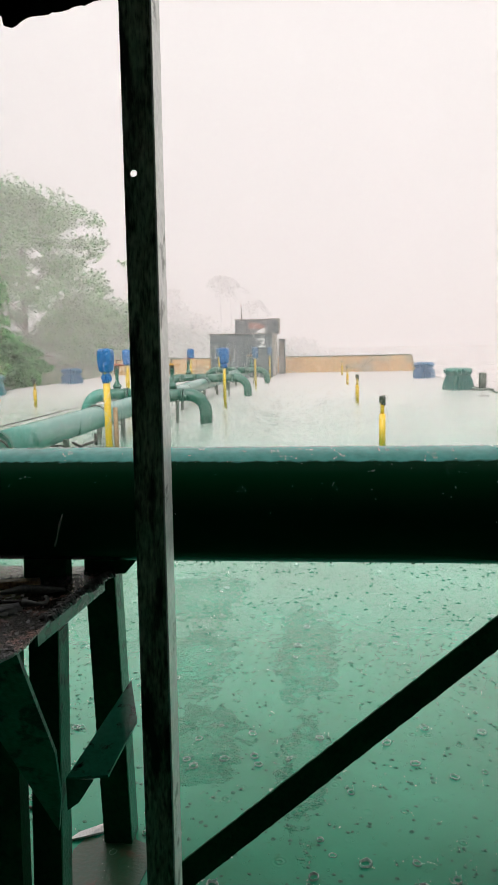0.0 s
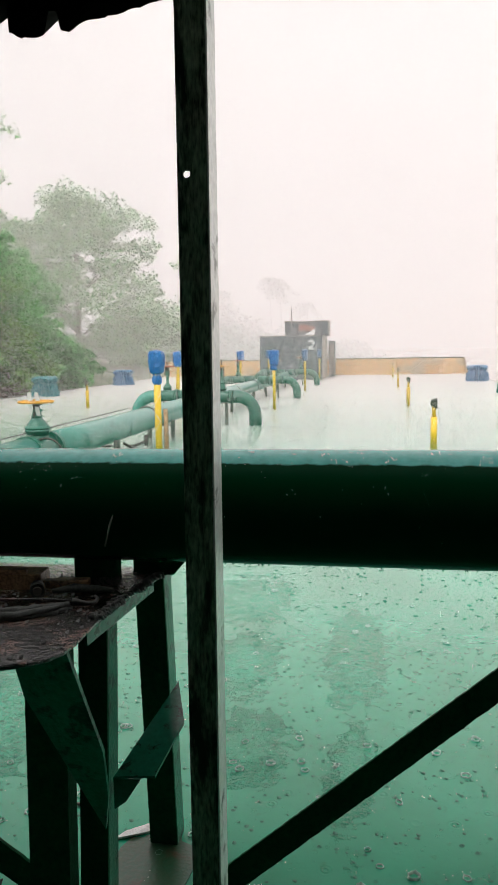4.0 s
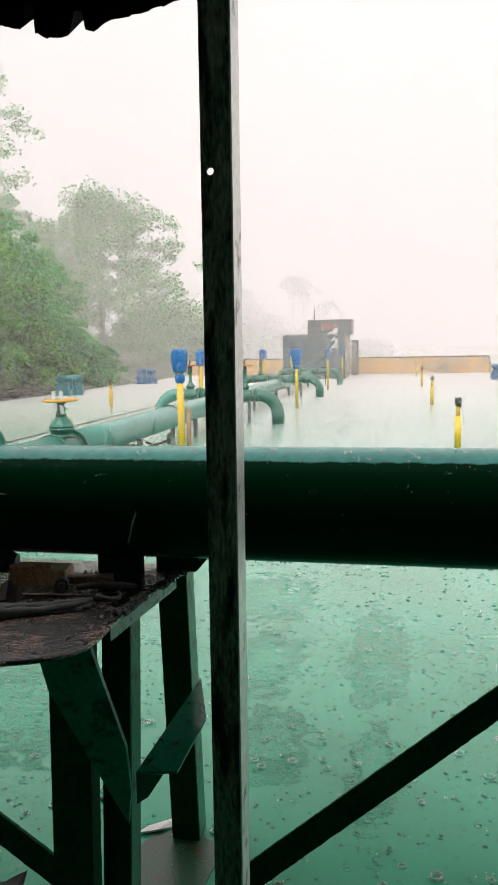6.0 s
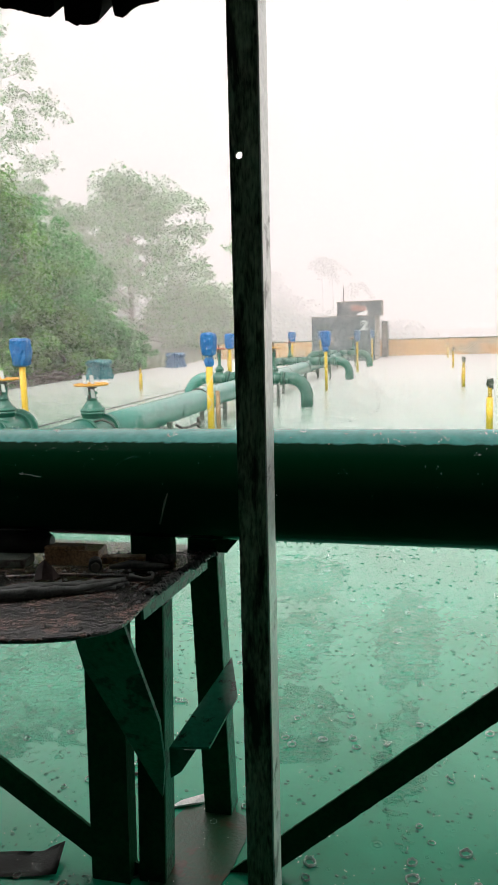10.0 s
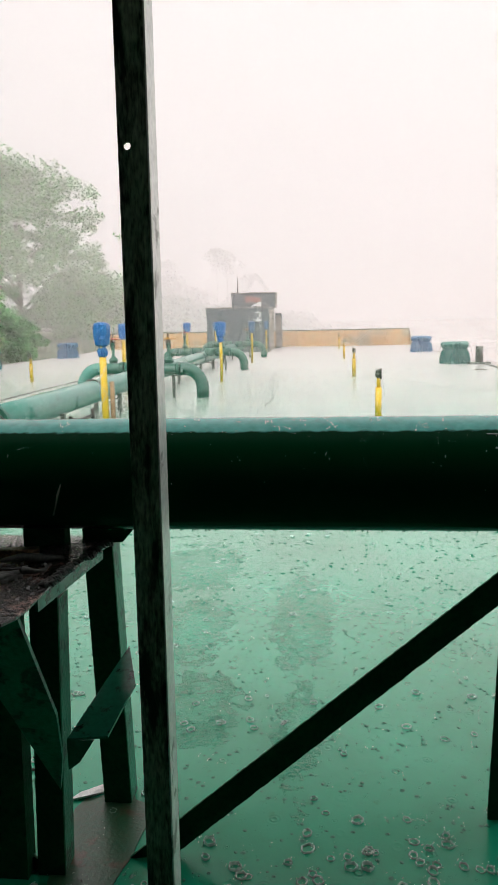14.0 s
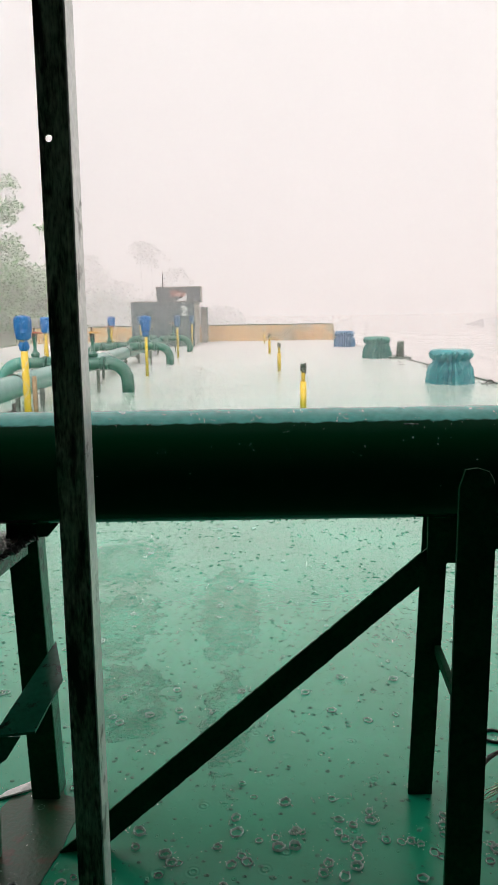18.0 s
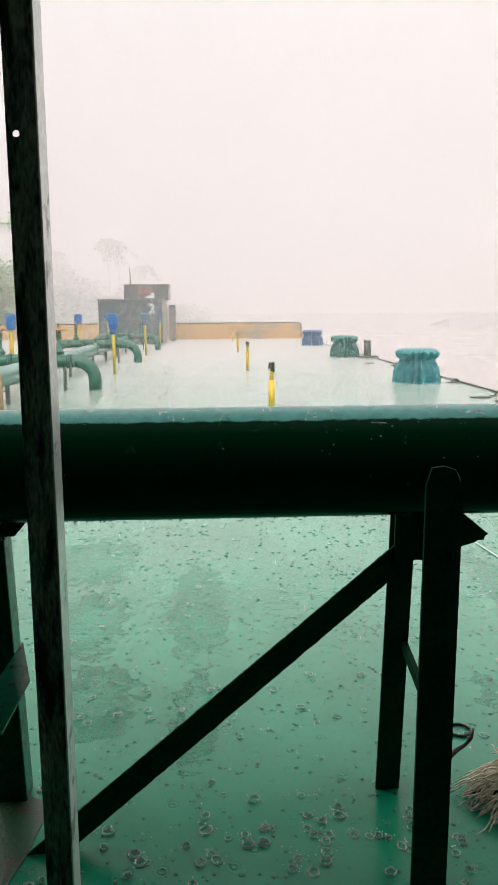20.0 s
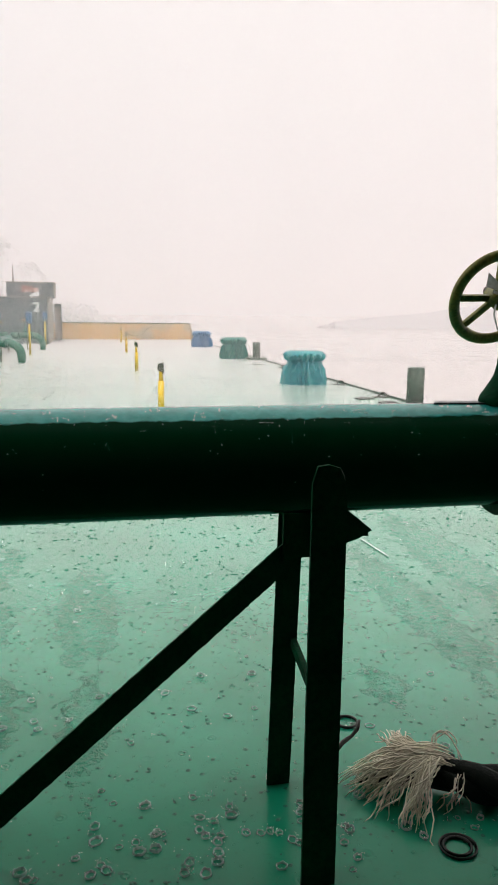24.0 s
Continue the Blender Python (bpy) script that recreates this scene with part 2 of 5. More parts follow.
M_RUST = shade("wet_flaking_rust", (0.008, 0.006, 0.005), (0.20, 0.115, 0.09), 20, 0.16, bump=1.0, fine=4, coat=1.0, spots=(0.005, 0.006, 0.004), spot_at=0.47, spot_scale=11, rough_var=0.10)
M_MAIN = shade("wet_sea_green_pipe_paint", (0.045, 0.22, 0.17), (0.075, 0.30, 0.24), 2.0, 0.32, bump=0.08, coat=0.5, spots=(0.06, 0.14, 0.11), spot_at=0.68)
M_VALVE = shade("deep_green_valve_paint", (0.012, 0.10, 0.065), (0.025, 0.16, 0.11), 7, 0.4, bump=0.25, coat=0.4)
M_ORANGE = shade("orange_yellow_wheel_paint", (0.55, 0.26, 0.03), (0.70, 0.36, 0.06), 14, 0.45, spots=(0.2, 0.09, 0.04), spot_at=0.64)
M_RED = shade("red_brown_wheel_paint", (0.32, 0.06, 0.03), (0.42, 0.10, 0.05), 14, 0.5)
M_YELLOW = shade("yellow_post_paint", (0.66, 0.43, 0.02), (0.76, 0.51, 0.04), 7, 0.42, bump=0.1, spots=(0.30, 0.22, 0.05), spot_at=0.66, spot_scale=7, coat=0.3)
M_BLUE = shade("blue_tarpaulin", (0.002, 0.075, 0.27), (0.006, 0.19, 0.50), 9, 0.35, bump=0.4, coat=0.3)
M_TEAL_TARP = shade("teal_tarpaulin", (0.003, 0.10, 0.12), (0.03, 0.33, 0.35), 9, 0.28, bump=0.6, coat=0.6)
M_BLUE_TARP = shade("faded_blue_tarpaulin", (0.03, 0.13, 0.27), (0.06, 0.21, 0.38), 7, 0.45, bump=0.3, coat=0.3)
M_GREEN_TARP = shade("dull_green_tarpaulin", (0.02, 0.15, 0.12), (0.05, 0.24, 0.20), 7, 0.45, bump=0.4, coat=0.3)
# black plate, base lifted for the rain veil in front of it
M_TANK = shade("hazed_black_plate", (0.052, 0.082, 0.092), (0.105, 0.145, 0.155), 3.0, 0.5, bump=0.1, spots=(0.15, 0.17, 0.17), spot_at=0.62, spot_scale=4, stretch=(1, 1, 0.2))
M_GREY_PLATE = shade("pale_grey_plate", (0.30, 0.27, 0.24), (0.40, 0.36, 0.33), 1.5, 0.6)
# orange primer, its tone paled to carry some of the rain haze
M_BULWARK = shade("hazed_orange_primer_plate", (0.60, 0.36, 0.16), (0.72, 0.46, 0.22), 1.3, 0.6, bump=0.1, spots=(0.45, 0.36, 0.24), spot_at=0.55, spot_scale=0.6)
M_WHITE = shade("white_paint", (0.75, 0.75, 0.74), (0.82, 0.82, 0.81), 9, 0.5)
# red with the dulling of the rain veil mixed into it
M_MARK_RED = shade("hazed_red_mark_paint", (0.30, 0.15, 0.12), (0.36, 0.20, 0.17), 5, 0.5)
M_IRON = shade("dark_weathered_iron", (0.03, 0.03, 0.025), (0.07, 0.065, 0.05), 12, 0.5, bump=0.4)
M_BOLLARD = shade("weathered_green_grey_iron", (0.07, 0.10, 0.08), (0.13, 0.16, 0.13), 12, 0.6, bump=0.6, spots=(0.05, 0.045, 0.035), spot_at=0.58, spot_scale=9)
M_OLIVE = shade("worn_olive_wheel_paint", (0.09, 0.10, 0.012), (0.30, 0.29, 0.05), 16, 0.42, bump=0.3, coat=0.3)
M_ROPE = shade("frayed_tan_fibre", (0.58, 0.53, 0.39), (0.95, 0.91, 0.76), 7, 0.6, bump=0.05)
M_ROPE_DARK = shade("wet_dark_rope", (0.004, 0.009, 0.006), (0.014, 0.020, 0.015), 60, 0.6, bump=1.0, spec=0.12)
M_WOOD = shade("wet_brown_wood", (0.12, 0.075, 0.03), (0.48, 0.33, 0.17), 16, 0.4, bump=0.8, coat=0.3)
M_STEP = shade("wet_dark_green_plate", (0.004, 0.075, 0.042), (0.010, 0.12, 0.070), 7, 0.14, bump=0.12, spec=0.5, spots=(0.004, 0.030, 0.017), spot_at=0.60, spot_scale=20, rough_var=0.08)
M_SILT = shade("rusty_silt_film", (0.005, 0.060, 0.028), (0.026, 0.050, 0.022), 9, 0.30, bump=0.3, spots=(0.05, 0.032, 0.016), spot_at=0.60, spot_scale=9, rough_var=0.05)
M_PAPER = shade("soggy_brown_paper", (0.06, 0.045, 0.04), (0.12, 0.09, 0.08), 18, 0.5, bump=0.3)
M_CLOTH = shade("soaked_dark_cloth", (0.006, 0.011, 0.009), (0.055, 0.066, 0.058), 22, 0.5, bump=0.3, coat=0.3)
M_RUBBER = shade("black_rubber", (0.004, 0.009, 0.006), (0.012, 0.018, 0.014), 18, 0.4, bump=0.3, spec=0.3)
M_FLECK = shade("pale_scraped_paint", (0.30, 0.40, 0.36), (0.60, 0.68, 0.64), 60, 0.5, bump=0.1)
M_KNOT = shade("dark_green_knotted_cloth", (0.015, 0.035, 0.02), (0.07, 0.10, 0.06), 30, 0.6, bump=0.4)
M_ROOF = shade("near_black_roof_sheet", (0.002, 0.006, 0.003), (0.006, 0.010, 0.006), 4, 0.8, bump=0.3, spec=0.1)
M_WALL = shade("dark_unseen_wall", (0.003, 0.010, 0.006), (0.006, 0.016, 0.010), 3, 0.8, bump=0.2, spec=0.1)
M_BARK = shade("tree_bark", (0.09, 0.075, 0.055), (0.20, 0.17, 0.13), 6, 0.8, bump=0.6)
M_LEAF = shade("mid_green_leaves", (0.060, 0.260, 0.085), (0.28, 0.62, 0.23), 0.8, 0.45, bump=0.0, fine=5, two_sided=0.5)
M_LEAF_LIGHT = shade("yellow_green_leaves", (0.070, 0.230, 0.050), (0.36, 0.60, 0.18), 1.1, 0.45, bump=0.0, fine=5, two_sided=0.5)


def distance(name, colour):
    """Plain distance behind the rain, its haze put in as an even pale glow."""
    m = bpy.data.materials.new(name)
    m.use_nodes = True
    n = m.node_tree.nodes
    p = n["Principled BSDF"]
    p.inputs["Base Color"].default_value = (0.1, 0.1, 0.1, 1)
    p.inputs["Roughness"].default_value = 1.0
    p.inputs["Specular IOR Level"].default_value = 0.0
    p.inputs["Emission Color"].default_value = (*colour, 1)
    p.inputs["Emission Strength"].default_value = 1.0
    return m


M_FAR_SHORE = distance("far_shore_haze_glow", (0.57, 0.515, 0.515))
M_FAR_WOODS = distance("far_woods_haze_glow", (0.43, 0.425, 0.40))
M_FAR_PALE = distance("farthest_woods_haze_glow", (0.58, 0.535, 0.525))
M_RAIN = bpy.data.materials.new("falling_rain_water")
M_RAIN.use_nodes = True
_n, _l = M_RAIN.node_tree.nodes, M_RAIN.node_tree.links
_n.remove(_n["Principled BSDF"])
_d, _t, _a = _n.new("ShaderNodeBsdfDiffuse"), _n.new("ShaderNodeBsdfTranslucent"), _n.new("ShaderNodeAddShader")
for _s, _z in ((_d, 1.0), (_t, -1.0)):
    # a drop gathers the light of the whole sky above it, whichever way it faces
    _c = _n.new("ShaderNodeCombineXYZ")
    _c.inputs[2].default_value = _z
    _l.new(_c.outputs[0], _s.inputs["Normal"])
    _s.inputs["Color"].default_value = (0.76, 0.715, 0.70, 1)
_l.new(_d.outputs[0], _a.inputs[0])
_l.new(_t.outputs[0], _a.inputs[1])
_l.new(_a.outputs[0], _n["Material Output"].inputs["Surface"])
M_SPLASH = shade("rippled_rain_water", (0.006, 0.12, 0.070), (0.016, 0.20, 0.125), 9, 0.08, bump=0.0, ior=1.33, rough_var=0.02, coat=0.1)
M_CROWN = shade("clear_splash_water", (0.62, 0.80, 0.74), (0.70, 0.86, 0.80), 9, 0.04, bump=0.0, ior=1.33, rough_var=0.02)
M_CROWN.node_tree.nodes["Principled BSDF"].inputs["Transmission Weight"].default_value = 0.5
M_FILM = shade("thin_white_plastic_strip", (0.62, 0.63, 0.62), (0.80, 0.81, 0.80), 16, 0.3, bump=0.2, two_sided=0.7)
M_LITTER = shade("white_plastic_litter", (0.55, 0.56, 0.55), (0.72, 0.73, 0.72), 16, 0.4, bump=0.4)


# ---- mesh helpers ----
def part(name, bm, material, parent, label=""):
    me = bpy.data.meshes.new(name)
    bm.normal_update()
    bm.to_mesh(me)
    bm.free()
    me.materials.append(material)
    ob = new(name, me)
    if parent is not None:
        ob.parent = parent
    if label:
        tagged(ob, label)
    return ob


def thing(name, label, category, at=(0, 0, 0), turn=0.0, group=""):
    ob = new(name)
    ob.empty_display_size = 0.1
    ob.matrix_world = pose(*at, 0, 0, turn)
    return tagged(ob, label, category, group)


def box(bm, c, s, rz=0.0, bev=0.0):
    m = Matrix.Translation(c) @ Matrix.Rotation(radians(rz), 4, "Z") @ Matrix.Diagonal((*s, 1))
    r = bmesh.ops.create_cube(bm, size=1, matrix=m)
    if bev:
        es = list({e for v in r["verts"] for e in v.link_edges})
        bmesh.ops.bevel(bm, geom=es, offset=bev, segments=2, affect="EDGES", profile=0.6)
    return bm


def beam(bm, p, q, w, d, up=(0, 0, 1), bev=0.0):
    """A square bar from p to q; w across, d along the up side."""
    p, q = Vector(p), Vector(q)
    ax = (q - p).normalized()
    side = ax.cross(Vector(up)).normalized()
    top = side.cross(ax).normalized()
    m = Matrix((side * w, ax * (q - p).length, top * d)).transposed().to_4x4()
    m.translation = (p + q) / 2
    r = bmesh.ops.create_cube(bm, size=1, matrix=m)
    if bev:
        es = list({e for v in r["verts"] for e in v.link_edges})
        bmesh.ops.bevel(bm, geom=es, offset=bev, segments=2, affect="EDGES", profile=0.6)
    return bm


def tube(bm, pts, rad, seg=12, caps=True, flat=1.0):
    """A round tube along pts; rad is one radius or one for each point."""
    pts = [Vector(p) for p in pts]
    rads = rad if isinstance(rad, (list, tuple)) else [rad] * len(pts)
    rings, ref = [], None
    for i, p in enumerate(pts):
        d = (pts[min(i + 1, len(pts) - 1)] - pts[max(i - 1, 0)]).normalized()
        if ref is None:
            ref = d.orthogonal().normalized()
        ref = (ref - d * ref.dot(d)).normalized()
        b = d.cross(ref)
        rings.append([bm.verts.new(p + (ref * math.cos(2 * math.pi * k / seg) + b * math.sin(2 * math.pi * k / seg) * flat) * rads[i]) for k in range(seg)])
    for a, b in zip(rings, rings[1:]):
        for k in range(seg):
            f = bm.faces.new((a[k], a[(k + 1) % seg], b[(k + 1) % seg], b[k]))
            f.smooth = True
    if caps:
        bm.faces.new(list(reversed(rings[0])))
        bm.faces.new(rings[-1])
    return bm


def lathe(bm, prof, seg=20, at=(0, 0, 0), m=None, wob=0.0, seed=0):
    """A turned body; prof is a list of (radius, height)."""
    rings = []
    m = m or Matrix.Translation(at)
    for j, (r, z) in enumerate(prof):
        ring = []
        for k in range(seg):
            a = 2 * math.pi * k / seg
            w = 1 + wob * noise.noise((math.cos(a) * 2.2 + seed, math.sin(a) * 2.2, z * 3.1 + seed)) + wob * 0.7 * math.sin(a * 7 + z * 5 + seed)
            ring.append(bm.verts.new(m @ Vector((r * w * math.cos(a), r * w * math.sin(a), z))))
        rings.append(ring)
    for a, b in zip(rings, rings[1:]):
        for k in range(seg):
            f = bm.faces.new((a[k], a[(k + 1) % seg], b[(k + 1) % seg], b[k]))
            f.smooth = True
    bm.faces.new(list(reversed(rings[0])))
    bm.faces.new(rings[-1])
    return bm


def prism(bm, poly, thick, m=None):
    """A plate: poly is a list of (x, y), thick along z; m places it."""
    m = m or Matrix()
    a = [bm.verts.new(m @ Vector((x, y, 0))) for x, y in poly]
    b = [bm.verts.new(m @ Vector((x, y, thick))) for x, y in poly]
    n = len(poly)
    bm.faces.new(list(reversed(a)))
    bm.faces.new(b)
    for i in range(n):
        bm.faces.new((a[i], a[(i + 1) % n], b[(i + 1) % n], b[i]))
    bmesh.ops.recalc_face_normals(bm, faces=bm.faces)
    return bm


def slab(bm, corners, thick):
    """A plate through four corners in space, thickened along its normal."""
    c = [Vector(p) for p in corners]
    nrm = (c[1] - c[0]).cross(c[-1] - c[0]).normalized() * thick
    a = [bm.verts.new(p) for p in c]
    b = [bm.verts.new(p + nrm) for p in c]
    n = len(c)
    bm.faces.new(list(reversed(a)))
    bm.faces.new(b)
    for i in range(n):
        bm.faces.new((a[i], a[(i + 1) % n], b[(i + 1) % n], b[i]))
    bmesh.ops.recalc_face_normals(bm, faces=bm.faces)
    return bm


def angle_bar(bm, p, q, w, d, t=0.008, side=1):
    """An upright angle bar from p to q: a front leaf w wide facing -y and a leaf d deep at its right (side 1) or left."""
    p, q = Vector(p), Vector(q)
    prof = [(-w / 2, 0), (w / 2, 0), (w / 2, d), (w / 2 - t, d), (w / 2 - t, t), (-w / 2, t)]
    if side < 0:
        prof = [(-x, y) for x, y in reversed(prof)]
    a = [bm.verts.new(p + Vector((x, y, 0))) for x, y in prof]
    b = [bm.verts.new(q + Vector((x, y, 0))) for x, y in prof]
    n = len(prof)
    bm.faces.new(list(reversed(a)))
    bm.faces.new(b)
    for i in range(n):
        bm.faces.new((a[i], a[(i + 1) % n], b[(i + 1) % n], b[i]))
    bmesh.ops.recalc_face_normals(bm, faces=bm.faces)
    return bm


def ragged(bm, p, q, w, d, rough=0.0022, seed=0.0):
    """A flat rust-eaten bar from p to q, d wide and w thick, its long edges nibbled."""
    p, q = Vector(p), Vector(q)
    ax = (q - p).normalized()
    side = ax.cross(Vector((0, 0, 1))).normalized()
    top = side.cross(ax).normalized()
    ln = (q - p).length
    n = int(ln / 0.012)
    m = Matrix((ax, top, side)).transposed().to_4x4()
    m.translation = p - side * w / 2

    def edge(x, k):
        return rough * (noise.noise((x * 70, k, seed)) + 0.7 * noise.noise((x * 22, k, seed)))
    up = [(ln * i / n, d / 2 + edge(ln * i / n, 1)) for i in range(n + 1)]
    low = [(ln * i / n, -d / 2 + edge(ln * i / n, 9)) for i in range(n + 1)]
    return prism(bm, low + up[::-1], w, m)


def arc(c, r, a0, a1, n, u, v):
    """Points of an arc round c in the plane of u and v, degrees."""
    c, u, v = Vector(c), Vector(u), Vector(v)
    return [c + (u * math.cos(radians(a0 + (a1 - a0) * i / n)) + v * math.sin(radians(a0 + (a1 - a0) * i / n))) * r for i in range(n + 1)]


def B():
    return bmesh.new()


def sack(bm, prof, seg=48, square=0.12, crease=0.1, seed=0.0, top=True):
    """A crumpled wrapping: squarish rings with sharp random creases; prof is a list of (radius, height)."""
    rings = []
    fine = []
    for (r0, z0), (r1, z1) in zip(prof, prof[1:]):
        fine += [(r0 + (r1 - r0) * k / 3, z0 + (z1 - z0) * k / 3) for k in range(3)]
    fine.append(prof[-1])
    size = max(r for r, _ in fine)
    for r, z in fine:
        ring = []
        for k in range(seg):
            a = 2 * math.pi * k / seg
            c, s = math.cos(a), math.sin(a)
            q = 1 + square * abs(math.sin(2 * a)) ** 1.5
            p = Vector((c * 1.6 + seed, s * 1.6, z / size * 0.55))
            w = abs(noise.noise(p * 1.7)) * 1.6 + abs(noise.noise(p * 3.9)) * 0.8 - 0.4
            ring.append(bm.verts.new((r * q * (1 - crease * w) * c, r * q * (1 - crease * w) * s, z + 0.12 * size * noise.noise(p * 2.0 + Vector((7, 0, 0))))))
        rings.append(ring)
    for a, b in zip(rings, rings[1:]):
        for k in range(seg):
            bm.faces.new((a[k], a[(k + 1) % seg], b[(k + 1) % seg], b[k]))
    bm.faces.new(list(reversed(rings[0])))
    bm.faces.new(rings[-1])
    return bm


# ---- the barge's deck, hull, river and bank ----
CX = -4.0                       # centre line of the barge
EDGE_R, EDGE_L = 5.65, -13.65   # deck edges
BOW = 46.6
tagged(part("deck", box(B(), ((EDGE_R + EDGE_L) / 2, 18.3, -0.05), (EDGE_R - EDGE_L, 56.6, 0.1)), M_DECK, None), "green painted steel barge deck running with rain water", "deck", kind="structure")
tagged(part("hull", box(B(), ((EDGE_R + EDGE_L) / 2, 18.3, -1.25), (EDGE_R - EDGE_L - 0.02, 56.58, 2.29)), M_HULL, None), "black steel barge hull below the deck", "hull", kind="structure")
tagged(part("water", box(B(), (0, 500, -1.75), (5000, 5000, 0.1)), M_RIVER, None), "pale grey river surface beaten by rain", "river", kind="structure")
bm = B()
grid = {}
for i in range(25):
    for j in range(70):
        gx, gy = -14.6 - i * 1.6, -20 + j * 2.6
        gz = -1.9 + 2.5 * (1 - math.exp(-i * 0.35)) + 0.35 * noise.noise((gx * 0.3, gy * 0.3, 0))
        grid[i, j] = bm.verts.new((gx + 0.5 * noise.noise((gy * 0.25, 3, i)), gy, gz if i else -2.4))
for i in range(24):
    for j in range(69):
        f = bm.faces.new((grid[i, j], grid[i + 1, j], grid[i + 1, j + 1], grid[i, j + 1]))
        f.smooth = True
tagged(part("ground", bm, M_BANK, None), "muddy river bank overgrown with bushes", "river bank", kind="structure")

# lifted, cracked seam of deck coating
random.seed(14)
bm = B()
for (xa, ya), (xb, yb) in zip(((-1.55, 12.6), (-1.30, 13.6), (-1.10, 14.9), (-1.02, 16.0), (-1.20, 17.6), (-1.42, 20.5)), ((-1.30, 13.6), (-1.10, 14.9), (-1.02, 16.0), (-1.20, 17.6), (-1.42, 20.5), (-1.40, 23.5))):
    n = max(2, int((yb - ya) / 0.16))
    for i in range(n):
        if random.random() < 0.45:
            continue
        u = i / n
        x, y = xa + (xb - xa) * u + random.gauss(0, 0.05), ya + (yb - ya) * u
        w, d = random.uniform(0.02, 0.06), random.uniform(0.02, 0.05)
        slab(bm, [(x, y, 0.004), (x + w, y + random.uniform(-0.04, 0.08), 0.004), (x + w * 0.8, y + d, random.uniform(0.006, 0.016)), (x + 0.01, y + d * 0.7, 0.012)], 0.006)
tagged(part("deck_seam", bm, M_BOLLARD, None), "cracked lifted seam of old coating on the deck", "deck seam", kind="structure")

# gunwale bar along the deck edges
bm = B()
box(bm, (EDGE_R - 0.03, 18.3, 0.02), (0.05, 56.4, 0.04), 0, 0.006)
rim = part("gunwale", bm, M_BOLLARD, None)
tagged(rim, "low steel edge bar along the barge deck", "edge bar", kind="structure")
bm = B()
box(bm, (EDGE_L + 0.03, 18.3, 0.02), (0.05, 56.4, 0.04), 0, 0.006)
tagged(part("gunwale", bm, M_BOLLARD, None), "low steel edge bar along the barge deck", "edge bar", kind="structure")


# ---- shelter round the camera; its unseen walls are added to keep it dark ----
def wall(name, c, s):
    return tagged(part(name, box(B(), c, s), M_WALL, None), "unseen dark wall added to block light", "wall", kind="structure")


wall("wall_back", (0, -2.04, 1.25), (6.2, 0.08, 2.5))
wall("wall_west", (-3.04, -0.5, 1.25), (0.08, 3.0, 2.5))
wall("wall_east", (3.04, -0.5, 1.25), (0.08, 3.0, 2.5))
bm = B()
R_EDGE, R_Z = 1.72, 2.46
rows_ = []
for i in range(121):
    x = -3.1 + 6.2 * i / 120
    corr = 0.014 * math.sin(i * 0.9)
    front = R_EDGE + 0.02 * noise.noise((x * 3, 0, 0))
    rows_.append([bm.verts.new((x, -2.1, 2.62 + corr)), bm.verts.new((x, 0, 2.54 + corr)), bm.verts.new((x, front, R_Z + corr)),
                  bm.verts.new((x, front, R_Z - 0.012 + corr)), bm.verts.new((x, 0, 2.528 + corr)), bm.verts.new((x, -2.1, 2.608 + corr))])
for a, b in zip(rows_, rows_[1:]):
    for k in range(6):
        f = bm.faces.new((a[k], a[(k + 1) % 6], b[(k + 1) % 6], b[k]))
bmesh.ops.recalc_face_normals(bm, faces=bm.faces)
tagged(part("ceiling", bm, M_ROOF, None), "near-black corrugated roof sheet over the shelter", "roof", kind="structure")

# torn sheet hanging from the roof's edge, over the bench
cloth = thing("torn_roof_sheet", "ragged black torn sheet hanging from the shelter roof edge", "torn sheet", (0, 1.22, 0))
HEM = [(-1.7, 2.22), (-0.90, 2.185), (-0.734, 2.172), (-0.692, 2.159), (-0.625, 2.138), (-0.617, 2.143), (-0.613, 2.195), (-0.600, 2.195), (-0.599, 2.130), (-0.579, 2.121), (-0.541, 2.121),
       (-0.535, 2.140), (-0.531, 2.160), (-0.516, 2.158), (-0.511, 2.128), (-0.495, 2.123), (-0.467, 2.136), (-0.418, 2.142), (-0.344, 2.157), (-0.24, 2.19), (-0.10, 2.26)]
bm = B()
low, top = [], []
for i in range(641):
    x = -1.7 + 1.6 * i / 640
    k = max(n for n in range(len(HEM) - 1) if HEM[n][0] <= x + 1e-9)
    u = (x - HEM[k][0]) / (HEM[k + 1][0] - HEM[k][0])
    z = HEM[k][1] + (HEM[k + 1][1] - HEM[k][1]) * u
    z += 0.0035 * noise.noise((x * 60, 3, 1)) + 0.0020 * noise.noise((x * 190, 7, 2))
    low.append(bm.verts.new((x, 0.006 * noise.noise((x * 14, 0, 5)), z)))
    top.append(bm.verts.new((x, 0.46, 2.475)))
for i in range(640):
    bm.faces.new((low[i], low[i + 1], top[i + 1], top[i]))
bmesh.ops.solidify(bm, geom=bm.faces[:], thickness=0.003)
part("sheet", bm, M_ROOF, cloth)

# galvanised angle post with one bolt hole
post = thing("shelter_post", "galvanised steel angle post with one bolt hole", "post", (-0.2825, 1.1, 0.0))
post.matrix_world = pose(-0.2825, 1.1, 0.0, 0, 0.385, 0)
bm = B()
PW, PT, PD, HX, HZ, HR = 0.044, 0.004, 0.055, -0.008, 1.865, 0.0054
xs0, xs1 = -PW / 2, PW / 2


def strip(z0, z1):
    prism(bm, [(xs0, 0), (xs1, 0), (xs1, PT), (xs0, PT)], z1 - z0, Matrix.Translation((0, 0, z0)))


